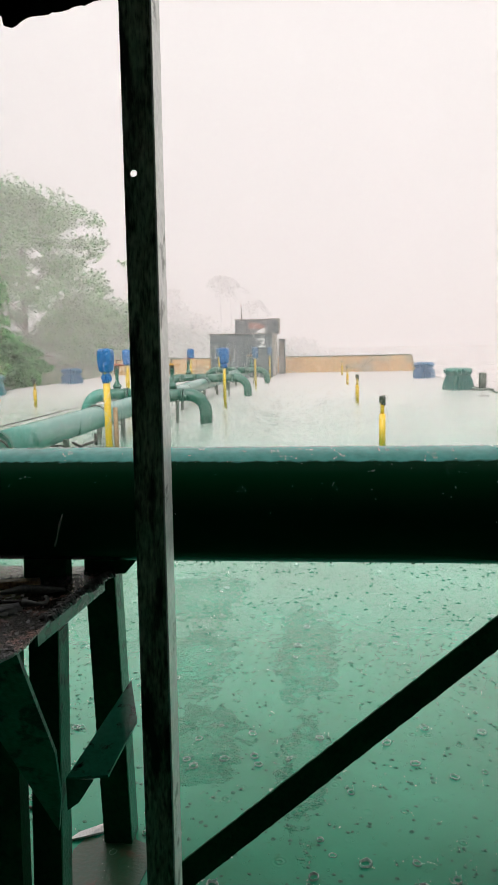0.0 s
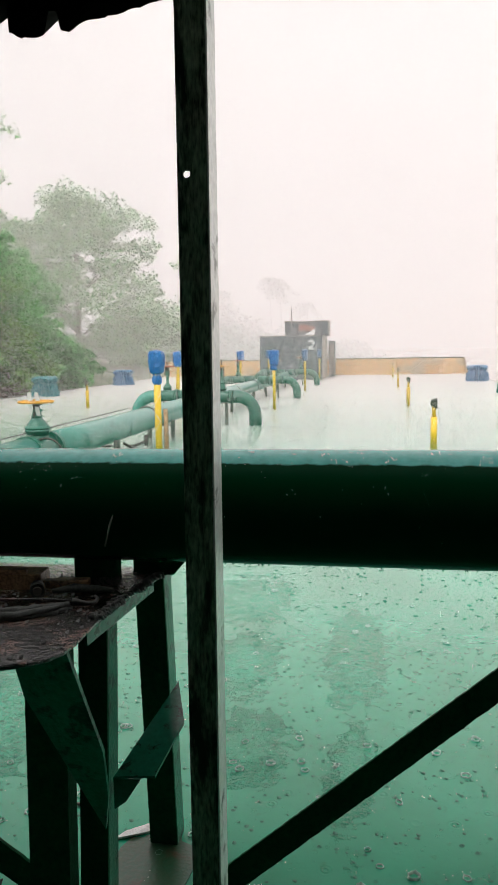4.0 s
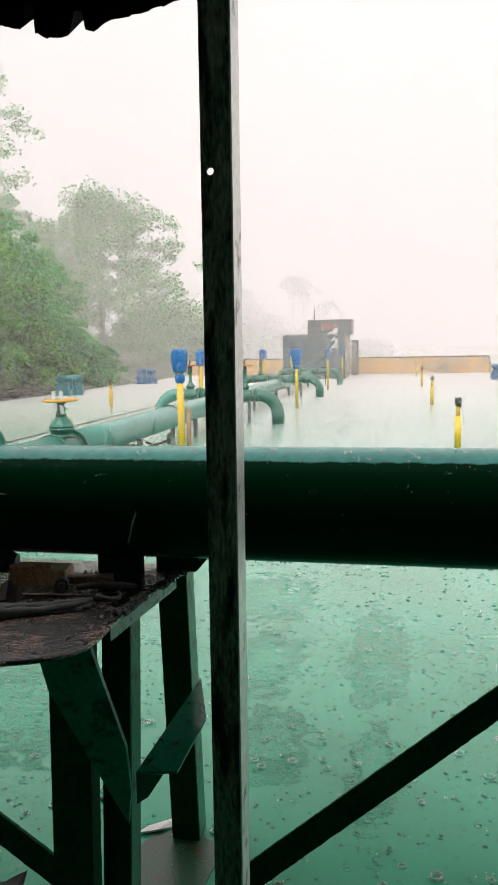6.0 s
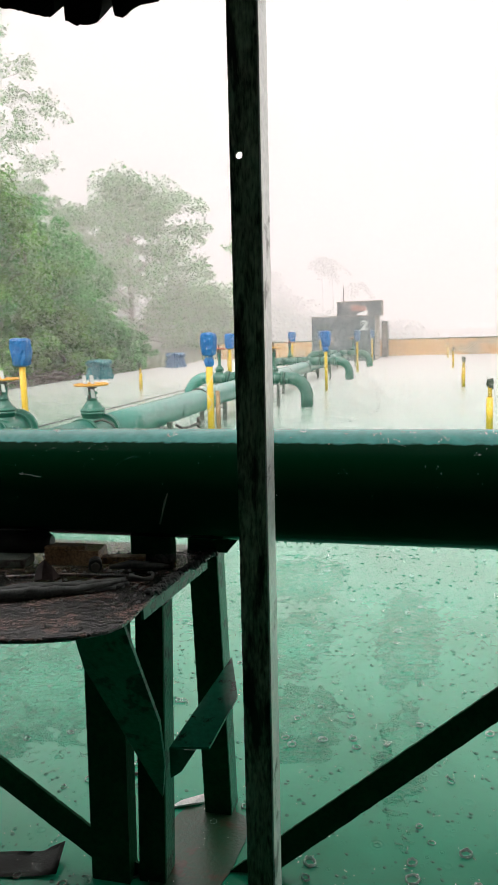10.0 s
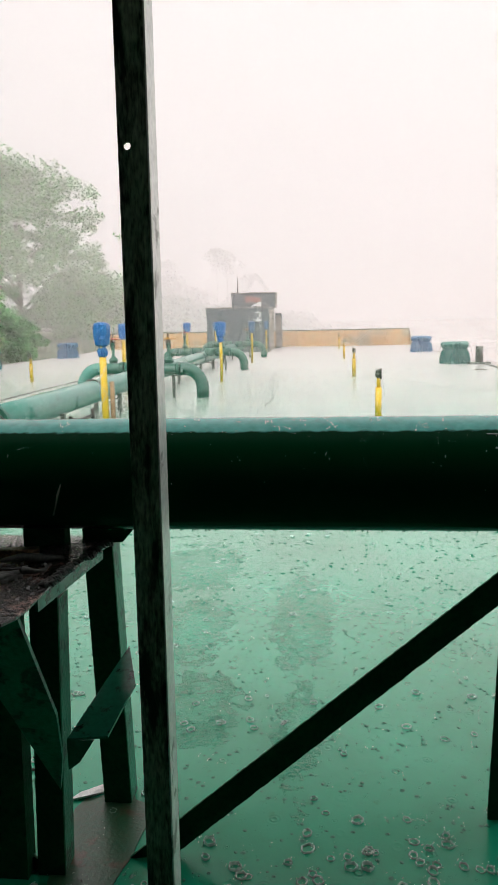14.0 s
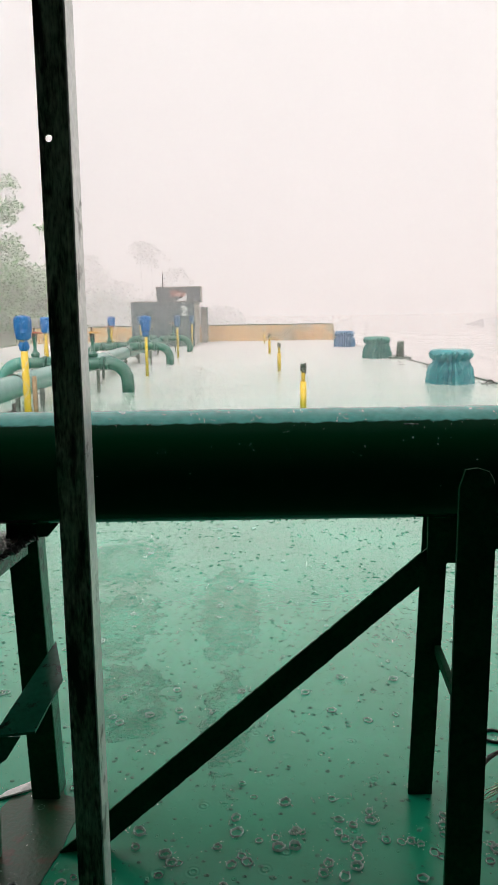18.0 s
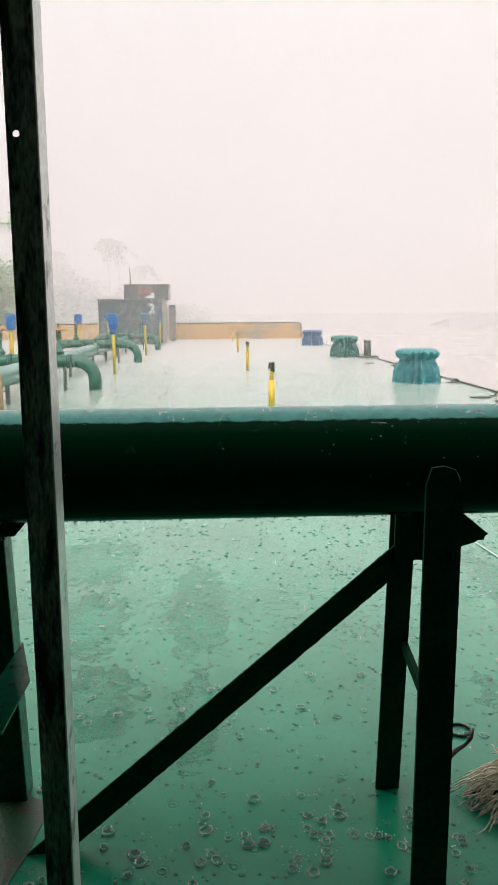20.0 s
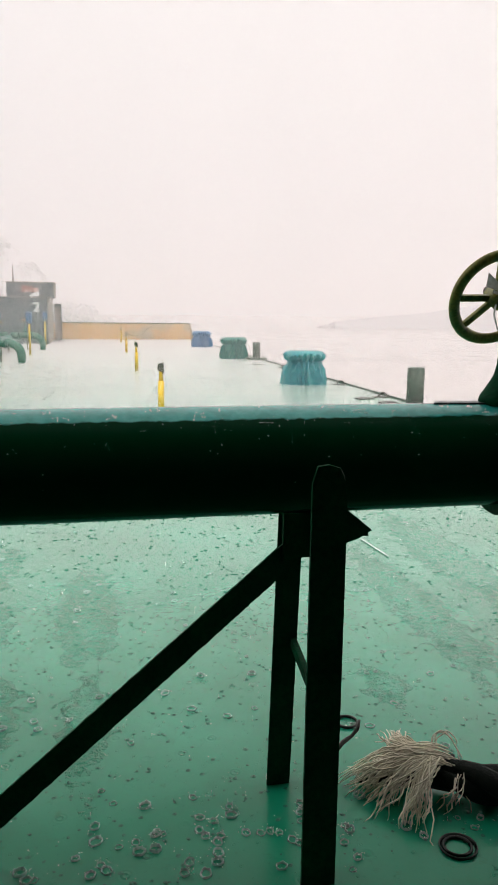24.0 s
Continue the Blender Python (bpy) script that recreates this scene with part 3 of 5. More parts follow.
strip(0.0, HZ - PW / 2)
strip(HZ + PW / 2, 2.5)
outer, inner = [], []
for k in range(24):
    a = 2 * math.pi * k / 24
    c, s = math.cos(a), math.sin(a)
    g = (PW / 2) / max(abs(c), abs(s))
    outer.append((c * g, s * g))
    inner.append((HX + c * HR, s * HR))
for y, flip in ((0, False), (PT, True)):
    vo = [bm.verts.new((x, y, HZ + z)) for x, z in outer]
    vi = [bm.verts.new((x, y, HZ + z)) for x, z in inner]
    for k in range(24):
        q = (vo[k], vo[(k + 1) % 24], vi[(k + 1) % 24], vi[k])
        bm.faces.new(q if not flip else tuple(reversed(q)))
    if y == 0:
        vf = vi
    else:
        for k in range(24):
            bm.faces.new((vf[k], vf[(k + 1) % 24], vi[(k + 1) % 24], vi[k]))
part("front_leaf", bm, M_GALV_SHADED, post, "stained face with the shelter's shade painted in")
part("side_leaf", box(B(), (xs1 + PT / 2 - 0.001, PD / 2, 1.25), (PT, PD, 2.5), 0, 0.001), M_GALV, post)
part("base_plate", box(B(), (0, 0.02, 0.005), (0.12, 0.12, 0.01), 0, 0.002), M_GALV, post)


# ---- the big pipe across the deck ----
PY, PZ, PR = 2.06, 1.174, 0.162
pipe = thing("transverse_pipe", "large dark green steel pipe, wet on top, carried on stands", "pipe", (0, PY, PZ))
bm = B()
pts = [(-4.4 + 0.1 * i, 0, 0) for i in range(89)]
tube(bm, pts, PR, 48)
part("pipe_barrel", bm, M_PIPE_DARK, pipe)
bm = B()
tube(bm, [(1.225, 0, 0), (1.265, 0, 0)], PR + 0.035, 40)
tube(bm, [(1.27, 0, 0), (1.31, 0, 0)], PR + 0.035, 40)
part("flange", bm, M_STAND, pipe, "dark bolted pipe flange")
random.seed(5)
bm = B()
for i in range(900):
    x = random.uniform(-2.2, 1.6)
    r = random.uniform(0.0012, 0.0032)
    lathe(bm, [(r * 0.9, 0.004), (r, -r * 0.6), (r * 0.6, -r * 1.7), (0.0006, -r * 2.1)], 6, (x, random.uniform(-0.02, 0.02), -PR - 0.001))
tagged(part("hanging_drops", bm, M_SPLASH, pipe), "water drops hanging under the pipe", kind="stuff")

random.seed(8)
bm = B()
for i in range(230):
    x = random.uniform(-2.0, 1.5)
    a = radians(random.choice((random.gauss(40, 4), random.gauss(52, 12), random.uniform(20, 110))))
    s, c = math.sin(a), math.cos(a)
    rr, w, h = PR + 0.0008, random.uniform(0.0005, 0.0018) * random.choice((1, 1, 1, 2.0)), random.uniform(0.0005, 0.0022)
    n = random.randint(4, 7)
    vs = []
    for k in range(n):
        q = 2 * math.pi * k / n
        e = random.uniform(0.5, 1.2)
        da = math.sin(q) * h * e * 1.5 / PR
        vs.append(bm.verts.new((x + math.cos(q) * w * e, -rr * math.sin(a + da), rr * math.cos(a + da))))
    top = bm.verts.new((x, -(rr + 0.0008) * s, (rr + 0.0008) * c))
    for k in range(n):
        bm.faces.new((vs[k], vs[(k + 1) % n], top))
bmesh.ops.recalc_face_normals(bm, faces=bm.faces)
tagged(part("paint_flecks", bm, M_FLECK, pipe, "pale chips and drops on the pipe's flank"), kind="stuff")
for x0, a0, wd in ((-1.13, 72, 0.035), (0.46, 38, 0.02)):
    bm = B()
    pts = []
    for k in range(9):
        u = k / 8
        a = radians(a0 + 2 * noise.noise((x0 * 9, u * 3.0, 1)) + 2 * u)
        pts.append((x0 + wd * (u - 0.5) * 2, -(PR + 0.0005) * math.sin(a), (PR + 0.0005) * math.cos(a)))
    tube(bm, pts, [0.0006 + 0.0022 * abs(noise.noise((x0, k * 0.9, 4))) for k in range(9)], 5, flat=0.8)
    part("scratch", bm, M_FLECK, pipe, "pale scrape across the dark flank")

part("rubber_strip", slab(B(), [(1.00, -0.02, PR - 0.001), (1.22, -0.03, PR - 0.003), (1.22, 0.03, PR - 0.002), (1.02, 0.02, PR - 0.001)], 0.004), M_RUBBER, pipe, "black rubber strip lying along the pipe's back")

# right stand
st = thing("pipe_stand", "dark steel pipe stand with two legs and a diagonal brace", "pipe stand", (0, 0, 0))
bm = B()
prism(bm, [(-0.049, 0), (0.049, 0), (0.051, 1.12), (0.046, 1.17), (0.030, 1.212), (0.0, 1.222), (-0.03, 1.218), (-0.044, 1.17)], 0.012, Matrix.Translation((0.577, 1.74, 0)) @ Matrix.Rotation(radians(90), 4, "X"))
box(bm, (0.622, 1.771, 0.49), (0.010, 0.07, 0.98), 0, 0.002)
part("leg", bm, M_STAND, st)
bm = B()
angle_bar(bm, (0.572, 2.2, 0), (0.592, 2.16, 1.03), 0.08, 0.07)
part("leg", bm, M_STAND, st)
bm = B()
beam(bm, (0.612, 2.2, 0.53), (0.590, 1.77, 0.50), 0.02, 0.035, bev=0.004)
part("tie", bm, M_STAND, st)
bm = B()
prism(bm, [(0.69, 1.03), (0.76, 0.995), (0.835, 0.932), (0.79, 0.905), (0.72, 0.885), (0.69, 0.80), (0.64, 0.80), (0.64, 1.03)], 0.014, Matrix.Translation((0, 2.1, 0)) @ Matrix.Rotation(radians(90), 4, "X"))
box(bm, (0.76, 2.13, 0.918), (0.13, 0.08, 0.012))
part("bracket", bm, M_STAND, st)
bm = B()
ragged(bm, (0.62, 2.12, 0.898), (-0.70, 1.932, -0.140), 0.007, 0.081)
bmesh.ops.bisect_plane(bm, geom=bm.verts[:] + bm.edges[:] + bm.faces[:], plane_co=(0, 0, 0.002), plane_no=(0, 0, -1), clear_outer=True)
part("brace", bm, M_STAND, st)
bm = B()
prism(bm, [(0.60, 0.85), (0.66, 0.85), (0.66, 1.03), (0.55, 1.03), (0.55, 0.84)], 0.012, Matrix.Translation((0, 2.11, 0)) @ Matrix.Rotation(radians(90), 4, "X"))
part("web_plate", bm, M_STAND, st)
part("hook", tube(B(), [(0.620, 1.80, 0.345), (0.683, 1.86, 0.355), (0.715, 1.875, 0.362), (0.736, 1.885, 0.378), (0.748, 1.90, 0.398)], [0.006, 0.007, 0.005, 0.006, 0.003], 8), M_IRON, st, "bent rod hook welded to the leg")

part("weld_bead", tube(B(), [(0.606, 1.737, 1.212), (0.618, 1.737, 1.19), (0.624, 1.737, 1.15), (0.628, 1.737, 1.06)], [0.0022, 0.0034, 0.002, 0.0016], 6), M_BOLLARD, st)
# left stand
sl = thing("pipe_stand", "dark green steel pipe stand with three legs, gusset and step plate", "pipe stand", (0, 0, 0))
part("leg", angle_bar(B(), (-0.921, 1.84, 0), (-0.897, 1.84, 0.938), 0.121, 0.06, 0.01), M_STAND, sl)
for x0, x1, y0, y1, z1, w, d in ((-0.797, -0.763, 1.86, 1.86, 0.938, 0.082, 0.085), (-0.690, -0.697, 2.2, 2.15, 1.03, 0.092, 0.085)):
    leg = part("leg", prism(B(), [(-w / 2, 0), (w / 2, 0), (w / 2, 0.01), (-w / 2, 0.01)], z1, Matrix(((1, 0, (x1 - x0) / z1, x0), (0, 1, (y1 - y0) / z1, y0), (0, 0, 1, 0), (0, 0, 0, 1)))), M_STAND, sl, "leg with shade painted into its front leaf")
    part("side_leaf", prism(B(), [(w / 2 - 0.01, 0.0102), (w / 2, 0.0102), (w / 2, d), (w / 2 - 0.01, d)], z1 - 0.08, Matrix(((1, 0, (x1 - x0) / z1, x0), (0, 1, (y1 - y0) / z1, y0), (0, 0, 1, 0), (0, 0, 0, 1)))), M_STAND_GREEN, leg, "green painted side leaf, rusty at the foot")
part("saddle_leg", box(B(), (-0.805, 2.02, 0.985), (0.126, 0.05, 0.075), 0, 0.003), M_STAND, sl)
part("saddle_plate", prism(B(), [(-0.728, 0.952), (-0.60, 0.952), (-0.565, 0.992), (-0.555, 1.03), (-0.70, 1.03), (-0.712, 0.998)], 0.012, Matrix.Translation((0, 2.11, 0)) @ Matrix.Rotation(radians(90), 4, "X")), M_STAND, sl)
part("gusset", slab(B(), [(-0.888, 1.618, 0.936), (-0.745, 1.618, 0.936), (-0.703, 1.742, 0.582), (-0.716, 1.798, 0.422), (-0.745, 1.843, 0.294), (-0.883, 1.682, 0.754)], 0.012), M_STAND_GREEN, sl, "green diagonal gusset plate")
part("weld_bead", tube(B(), [(-0.708, 1.898, 1.178), (-0.716, 1.892, 1.15), (-0.724, 1.894, 1.12), (-0.734, 1.898, 1.09)], [0.0016, 0.0036, 0.002, 0.003], 6), M_BOLLARD, sl)
bm = B()
slab(bm, [(-0.713, 1.838, 0.45), (-0.602, 1.858, 0.45), (-0.566, 2.045, 0.512), (-0.620, 2.19, 0.568)], 0.010)
slab(bm, [(-0.724, 1.86, 0.44), (-0.645, 1.86, 0.44), (-0.690, 1.86, 0.37), (-0.724, 1.86, 0.345)], 0.010)
part("step_plate", bm, M_STEP, sl, "wet green step plate between the legs")
bm = B()
ragged(bm, (-0.78, 1.885, -0.060), (-2.2, 1.885, 0.895), 0.010, 0.086, 0.0022, 3.0)
bmesh.ops.bisect_plane(bm, geom=bm.verts[:] + bm.edges[:] + bm.faces[:], plane_co=(0, 0, 0.002), plane_no=(0, 0, -1), clear_outer=True)
part("brace", bm, M_STAND, sl)

poly = []
for k in range(26):
    a = 2 * math.pi * k / 26
    w = 1 + 0.35 * noise.noise((math.cos(a) * 1.7, math.sin(a) * 1.7, 3))
    poly.append((-0.70 + 0.13 * w * math.cos(a), 2.02 + 0.27 * w * math.sin(a)))
silt = thing("rust_stain", "brown rusty silt spread round the leg's foot", "stain", (0, 0, 0))
part("silt_film", prism(B(), poly, 0.003, Matrix.Translation((0, 0, 0.001))), M_SILT, silt)

# bench plate with its lip
bench = thing("work_bench", "rusted wet steel bench plate with a rounded corner", "bench", (0, 0, 0.94))
poly = [(-2.1, 1.36), (-1.3, 1.37), (-0.93, 1.39), (-0.85, 1.405), (-0.79, 1.427), (-0.745, 1.452), (-0.712, 1.482), (-0.694, 1.52), (-0.688, 1.57), (-0.690, 1.76), (-0.660, 1.99), (-0.62, 2.17), (-2.1, 2.17)]
bm = prism(B(), poly, 0.012)
bmesh.ops.bevel(bm, geom=[e for e in bm.edges if len(e.link_faces) == 2 and e.calc_face_angle(0) > 1.2], offset=0.003, segments=1, affect="EDGES")
part("top_plate", bm, M_RUST, bench)
part("lip", slab(B(), [(-0.705, 1.66, -0.034), (-0.665, 2.08, -0.034), (-0.665, 2.08, 0.0), (-0.705, 1.66, 0.0)], 0.008), M_STEP, bench, "green painted edge angle under the plate")


# ---- gate valves, pipelines ----
def flange(bm, c, axis, r, t=0.035):
    c, axis = Vector(c), Vector(axis).normalized()
    tube(bm, [c - axis * t, c - axis * 0.003], r, 24)
    tube(bm, [c + axis * 0.003, c + axis * t], r, 24)
    o = axis.orthogonal().normalized()
    for k in range(8):
        d = Matrix.Rotation(k * math.pi / 4, 3, axis) @ o * (r * 0.85)
        tube(bm, [c + d - axis * (t + 0.02), c + d + axis * (t + 0.02)], 0.013, 6)


def wheel(bm, c, r, axis, rim=0.016, hub=0.035, spokes=(0, 72, 144, 216, 288), flat=1.0):
    axis = Vector(axis).normalized()
    u = axis.orthogonal().normalized()
    v = axis.cross(u)
    ring = arc(c, r, 0, 360, 40, u, v)[:-1]
    rings = []
    for p in ring:
        d = (p - Vector(c)).normalized()
        rings.append([bm.verts.new(p + (d * math.cos(2 * math.pi * k / 8) * flat + axis * math.sin(2 * math.pi * k / 8)) * rim) for k in range(8)])
    for i in range(len(rings)):
        a, b = rings[i], rings[(i + 1) % len(rings)]
        for k in range(8):
            f = bm.faces.new((a[k], a[(k + 1) % 8], b[(k + 1) % 8], b[k]))
            f.smooth = True
    for s in spokes:
        d = u * math.cos(radians(s)) + v * math.sin(radians(s))
        beam(bm, Vector(c) + d * hub * 0.6, Vector(c) + d * r, rim * 1.5, rim * 1.1, axis, 0.002)
    tube(bm, [Vector(c) - axis * 0.03, Vector(c) + axis * 0.03], hub, 12)
    bmesh.ops.recalc_face_normals(bm, faces=bm.faces)


def gate_valve(at, turn, r, top, wr, wheel_mat, label, rags=False):
    """A gate valve whose bore lies along local x at height 0; top is the wheel's height above the bore."""
    v = thing("gate_valve", label, "valve", at, turn, "valves on the deck pipelines")
    bm = B()
    tube(bm, [(-r * 1.3, 0, 0), (-r * 0.7, 0, 0), (0, 0, 0), (r * 0.7, 0, 0), (r * 1.3, 0, 0)], [r * 0.92, r * 0.86, r * 0.92, r * 0.86, r * 0.92], 20)
    lathe(bm, [(r * 0.62, -r * 0.2), (r * 0.62, r * 1.1)], 20)
    part("body", bm, M_VALVE, v)
    for s in (-1, 1):
        bm = B()
        flange(bm, (s * r * 1.45, 0, 0), (1, 0, 0), r * 1.08)
        part("flange", bm, M_VALVE, v)
    bm = B()
    lathe(bm, [(r * 0.64, r * 1.00), (r * 0.66, r * 1.20), (r * 0.74, r * 1.22), (r * 0.74, r * 1.34), (r * 0.68, r * 1.35), (r * 0.68, r * 1.38), (r * 0.74, r * 1.39), (r * 0.74, r * 1.50), (r * 0.62, r * 1.53), (r * 0.58, r * 1.66), (r * 0.46, r * 1.86), (r * 0.32, r * 2.00), (r * 0.27, r * 2.06), (r * 0.34, r * 2.08), (r * 0.34, r * 2.18), (r * 0.27, r * 2.21), (r * 0.27, max(r * 2.3, top * 0.80)), (r * 0.36, max(r * 2.32, top * 0.81)), (r * 0.36, max(r * 2.4, top * 0.85)), (r * 0.16, max(r * 2.45, top * 0.87))], 24)
    part("bonnet", bm, M_VALVE, v)
    for k in range(8):
        a = k * math.pi / 4
        bm = tube(B(), [(math.cos(a) * r * 0.67, math.sin(a) * r * 0.67, r * 1.17), (math.cos(a) * r * 0.67, math.sin(a) * r * 0.67, r * 1.56)], 0.012, 6)
        part("bolt", bm, M_VALVE, v)
    bm = B()
    for s in (-1, 1):
        beam(bm, (s * r * 0.30, 0, top * 0.70), (s * r * 0.26, 0, top * 0.95), 0.03, 0.022, (0, 1, 0))
    lathe(bm, [(r * 0.36, top * 0.93), (r * 0.34, top * 0.97)], 12)
    part("yoke", bm, M_IRON, v)
    part("stem", tube(B(), [(0, 0, top * 0.7), (0, 0, top + 0.12)], 0.016, 8), M_IRON, v)
    bm = B()
    wheel(bm, (0, 0, top), wr, (0, 0, 1), 0.014)
    part("handwheel", bm, wheel_mat, v)
    if rags:
        for k, (x, y, z) in enumerate(((-0.06, 0.05, top + 0.012), (-0.07, -0.05, top + 0.012), (-0.075, -0.055, top - 0.16), (-0.075, 0.035, top - 0.12))):
            part("rag", slab(B(), [(x, y - 0.028, z), (x, y + 0.022, z), (x - 0.012, y + 0.030, z + 0.11), (x - 0.012, y - 0.018, z + 0.10)], 0.006), M_LITTER, v, "white rag tied to the handwheel")
    return v


MP_Z, MP_R = 0.455, 0.2
line = thing("cargo_pipeline", "long wet sea-green cargo pipeline on low steel supports", "pipeline", (CX, 0, 0))
bm = B()
tube(bm, [(0, 8.62 + i * 1.0, MP_Z) for i in range(30)], MP_R, 32)
part("pipe_barrel", bm, M_MAIN, line)
bm = B()
tube(bm, [(0, 2.9, MP_Z), (0, 5.5, MP_Z), (0, 7.98, MP_Z)], MP_R, 32)
part("pipe_barrel", bm, M_MAIN, line)
for y in (10.4, 13.5, 16.6, 19.4, 23.1, 25.8, 28.6, 31.5, 34.3):
    bm = B()
    for s in (-1, 1):
        beam(bm, (s * 0.23, y, 0), (s * 0.23, y, 0.34), 0.07, 0.07, (0, 1, 0), 0.004)
    box(bm, (0, y, 0.245), (0.56, 0.09, 0.02), 0, 0.003)
    part("support", bm, M_BOLLARD, line)
for y in (12.6, 18.2, 24.2):
    bm = B()
    tube(bm, arc((0, y, MP_Z), MP_R + 0.012, -30, 210, 18, (1, 0, 0), (0, 0, 1)), 0.012, 6)
    part("strap", bm, M_IRON, line)
# small drain fitting under the pipe
bm = B()
tube(bm, [(0.15, 10.9, 0.23), (0.27, 10.9, 0.17), (0.30, 11.6, 0.17)], 0.022, 8)
tube(bm, [(0.30, 11.6, 0.10), (0.30, 11.6, 0.28)], 0.03, 8)
part("drain_pipe", bm, M_IRON, line)

gate_valve((CX, 8.30, MP_Z), 90, 0.2, 0.60, 0.20, M_ORANGE, "deep green gate valve with orange wheel and white rags", True)
v1 = gate_valve((-5.27, 8.40, MP_Z), 90, 0.2, 0.675, 0.20, M_ORANGE, "deep green gate valve with orange wheel and white rags", True)
bm = B()
tube(bm, [(0, 2.9, MP_Z), (0, 8.05, MP_Z)], 0.2, 32)
l2 = thing("cargo_pipeline", "wet sea-green cargo pipe beside the main line", "pipeline", (-5.27, 0, 0))
part("pipe_barrel", bm, M_MAIN, l2)
bm = B()
tube(bm, [(0, 8.72, MP_Z), (0, 8.76, MP_Z)], 0.26, 24)
part("blind_flange", bm, M_VALVE, l2)
for y in (4.4, 6.6):
    bm = B()
    for s in (-1, 1):
        beam(bm, (s * 0.23, y, 0), (s * 0.23, y, 0.34), 0.07, 0.07, (0, 1, 0), 0.004)
    box(bm, (0, y, 0.245), (0.56, 0.09, 0.02))
    part("support", bm, M_BOLLARD, l2)

BR_Z, BR_R = 0.63, 0.137
for i, y in enumerate((15.95, 24.9, 33.6)):
    for s in (1, -1):
        br = thing("branch_pipe", "green branch pipe bending down through the deck", "pipe elbow", (CX, y + (0.5 if s < 0 else 0), 0), 0, "branch pipes of the cargo line")
        bm = B()
        tube(bm, [(s * 0.1, 0, BR_Z), (s * 0.42, 0, BR_Z)], BR_R, 20)
        part("spool", bm, M_VALVE, br)
        bm = B()
        tube(bm, [(s * 0.95, 0, BR_Z), (s * 1.02, 0, BR_Z)] + arc((s * 1.02, 0, BR_Z - 0.40), 0.40, 90, 0, 10, (s, 0, 0), (0, 0, 1)) + [(s * 1.42, 0, 0.0)], BR_R, 22)
        part("elbow", bm, M_VALVE if s > 0 or i else M_MAIN, br)
        bm = B()
        beam(bm, (s * 0.78, 0, 0), (s * 0.78, 0, 0.5), 0.06, 0.06, (0, 1, 0))
        part("support", bm, M_BOLLARD, br)
        gate_valve((CX + s * 0.69, y + (0.5 if s < 0 else 0), BR_Z), 0, BR_R, 0.66, 0.17, (M_RED if s < 0 else M_ORANGE), "deep green branch valve with small handwheel", rags=(s > 0 or i > 0))


# ---- yellow posts ----
def vent_post(x, y, h, cover_h, cover_w, mat, lab, seed, skirt=True, hose=False):
    """A yellow vent post with its head wrapped in tarpaulin."""
    p = thing("vent_post", lab, "vent post", (x, y, 0), 0, "wrapped vent posts on the deck")
    part("pole", tube(B(), [(0, 0, 0), (0, 0, h - cover_h * 0.5)], 0.043, 14), M_YELLOW, p)
    bm = B()
    c0, w = h - cover_h, cover_w / 2
    loose = 0.34 if cover_w > 0.3 else 0.17
    sack(bm, [(w * 0.55, c0), (w * 0.80, c0 + cover_h * 0.05), (w * 0.93, c0 + cover_h * 0.3), (w * 1.0, c0 + cover_h * 0.72), (w * 0.97, c0 + cover_h * 0.90), (w * 0.84, c0 + cover_h * 0.97), (w * 0.3, h)], 26, 0.16, loose, seed * 3.1 + 1)
    part("cover", bm, mat, p, "crumpled blue tarpaulin cover")
    if skirt:
        bm = B()
        sack(bm, [(w * 0.42, c0 - 0.14), (w * 0.62, c0 - 0.11), (w * 0.66, c0 - 0.06), (w * 0.40, c0 - 0.02), (w * 0.46, c0 + 0.02)], 36, 0.05, 0.3, seed + 3)
        part("cover_knot", bm, mat, p)
    if hose:
        part("side_post", tube(B(), [(0.085, 0.05, 0), (0.085, 0.05, 0.90)], 0.03, 10), M_WOOD, p, "short rusty pipe beside the pole")
        part("cord", tube(B(), [(0.05, -0.03, 1.1), (-0.06, -0.05, 0.9), (0.05, -0.05, 0.75), (-0.05, -0.05, 0.6)], 0.004, 6), M_LITTER, p)
    return p


for k, (x, y, ch, cw, mat, sk) in enumerate(((-5.30, 8.95, 0.37, 0.26, M_BLUE, False), (-2.72, 9.06, 0.29, 0.20, M_BLUE, True), (-5.28, 19.6, 0.42, 0.26, M_BLUE, False),
                                              (-5.25, 29.0, 0.40, 0.28, M_BLUE, False), (-2.73, 20.2, 0.42, 0.28, M_BLUE, True), (-2.70, 29.1, 0.44, 0.24, M_BLUE_TARP, False),
                                              (-2.78, 38.0, 0.42, 0.22, M_BLUE_TARP, False), (-5.40, 38.0, 0.42, 0.28, M_BLUE_TARP, False))):
    vent_post(x, y, 1.64, ch, cw, mat, "yellow vent post wrapped in blue tarpaulin at its head", k * 1.7, sk, k == 1)


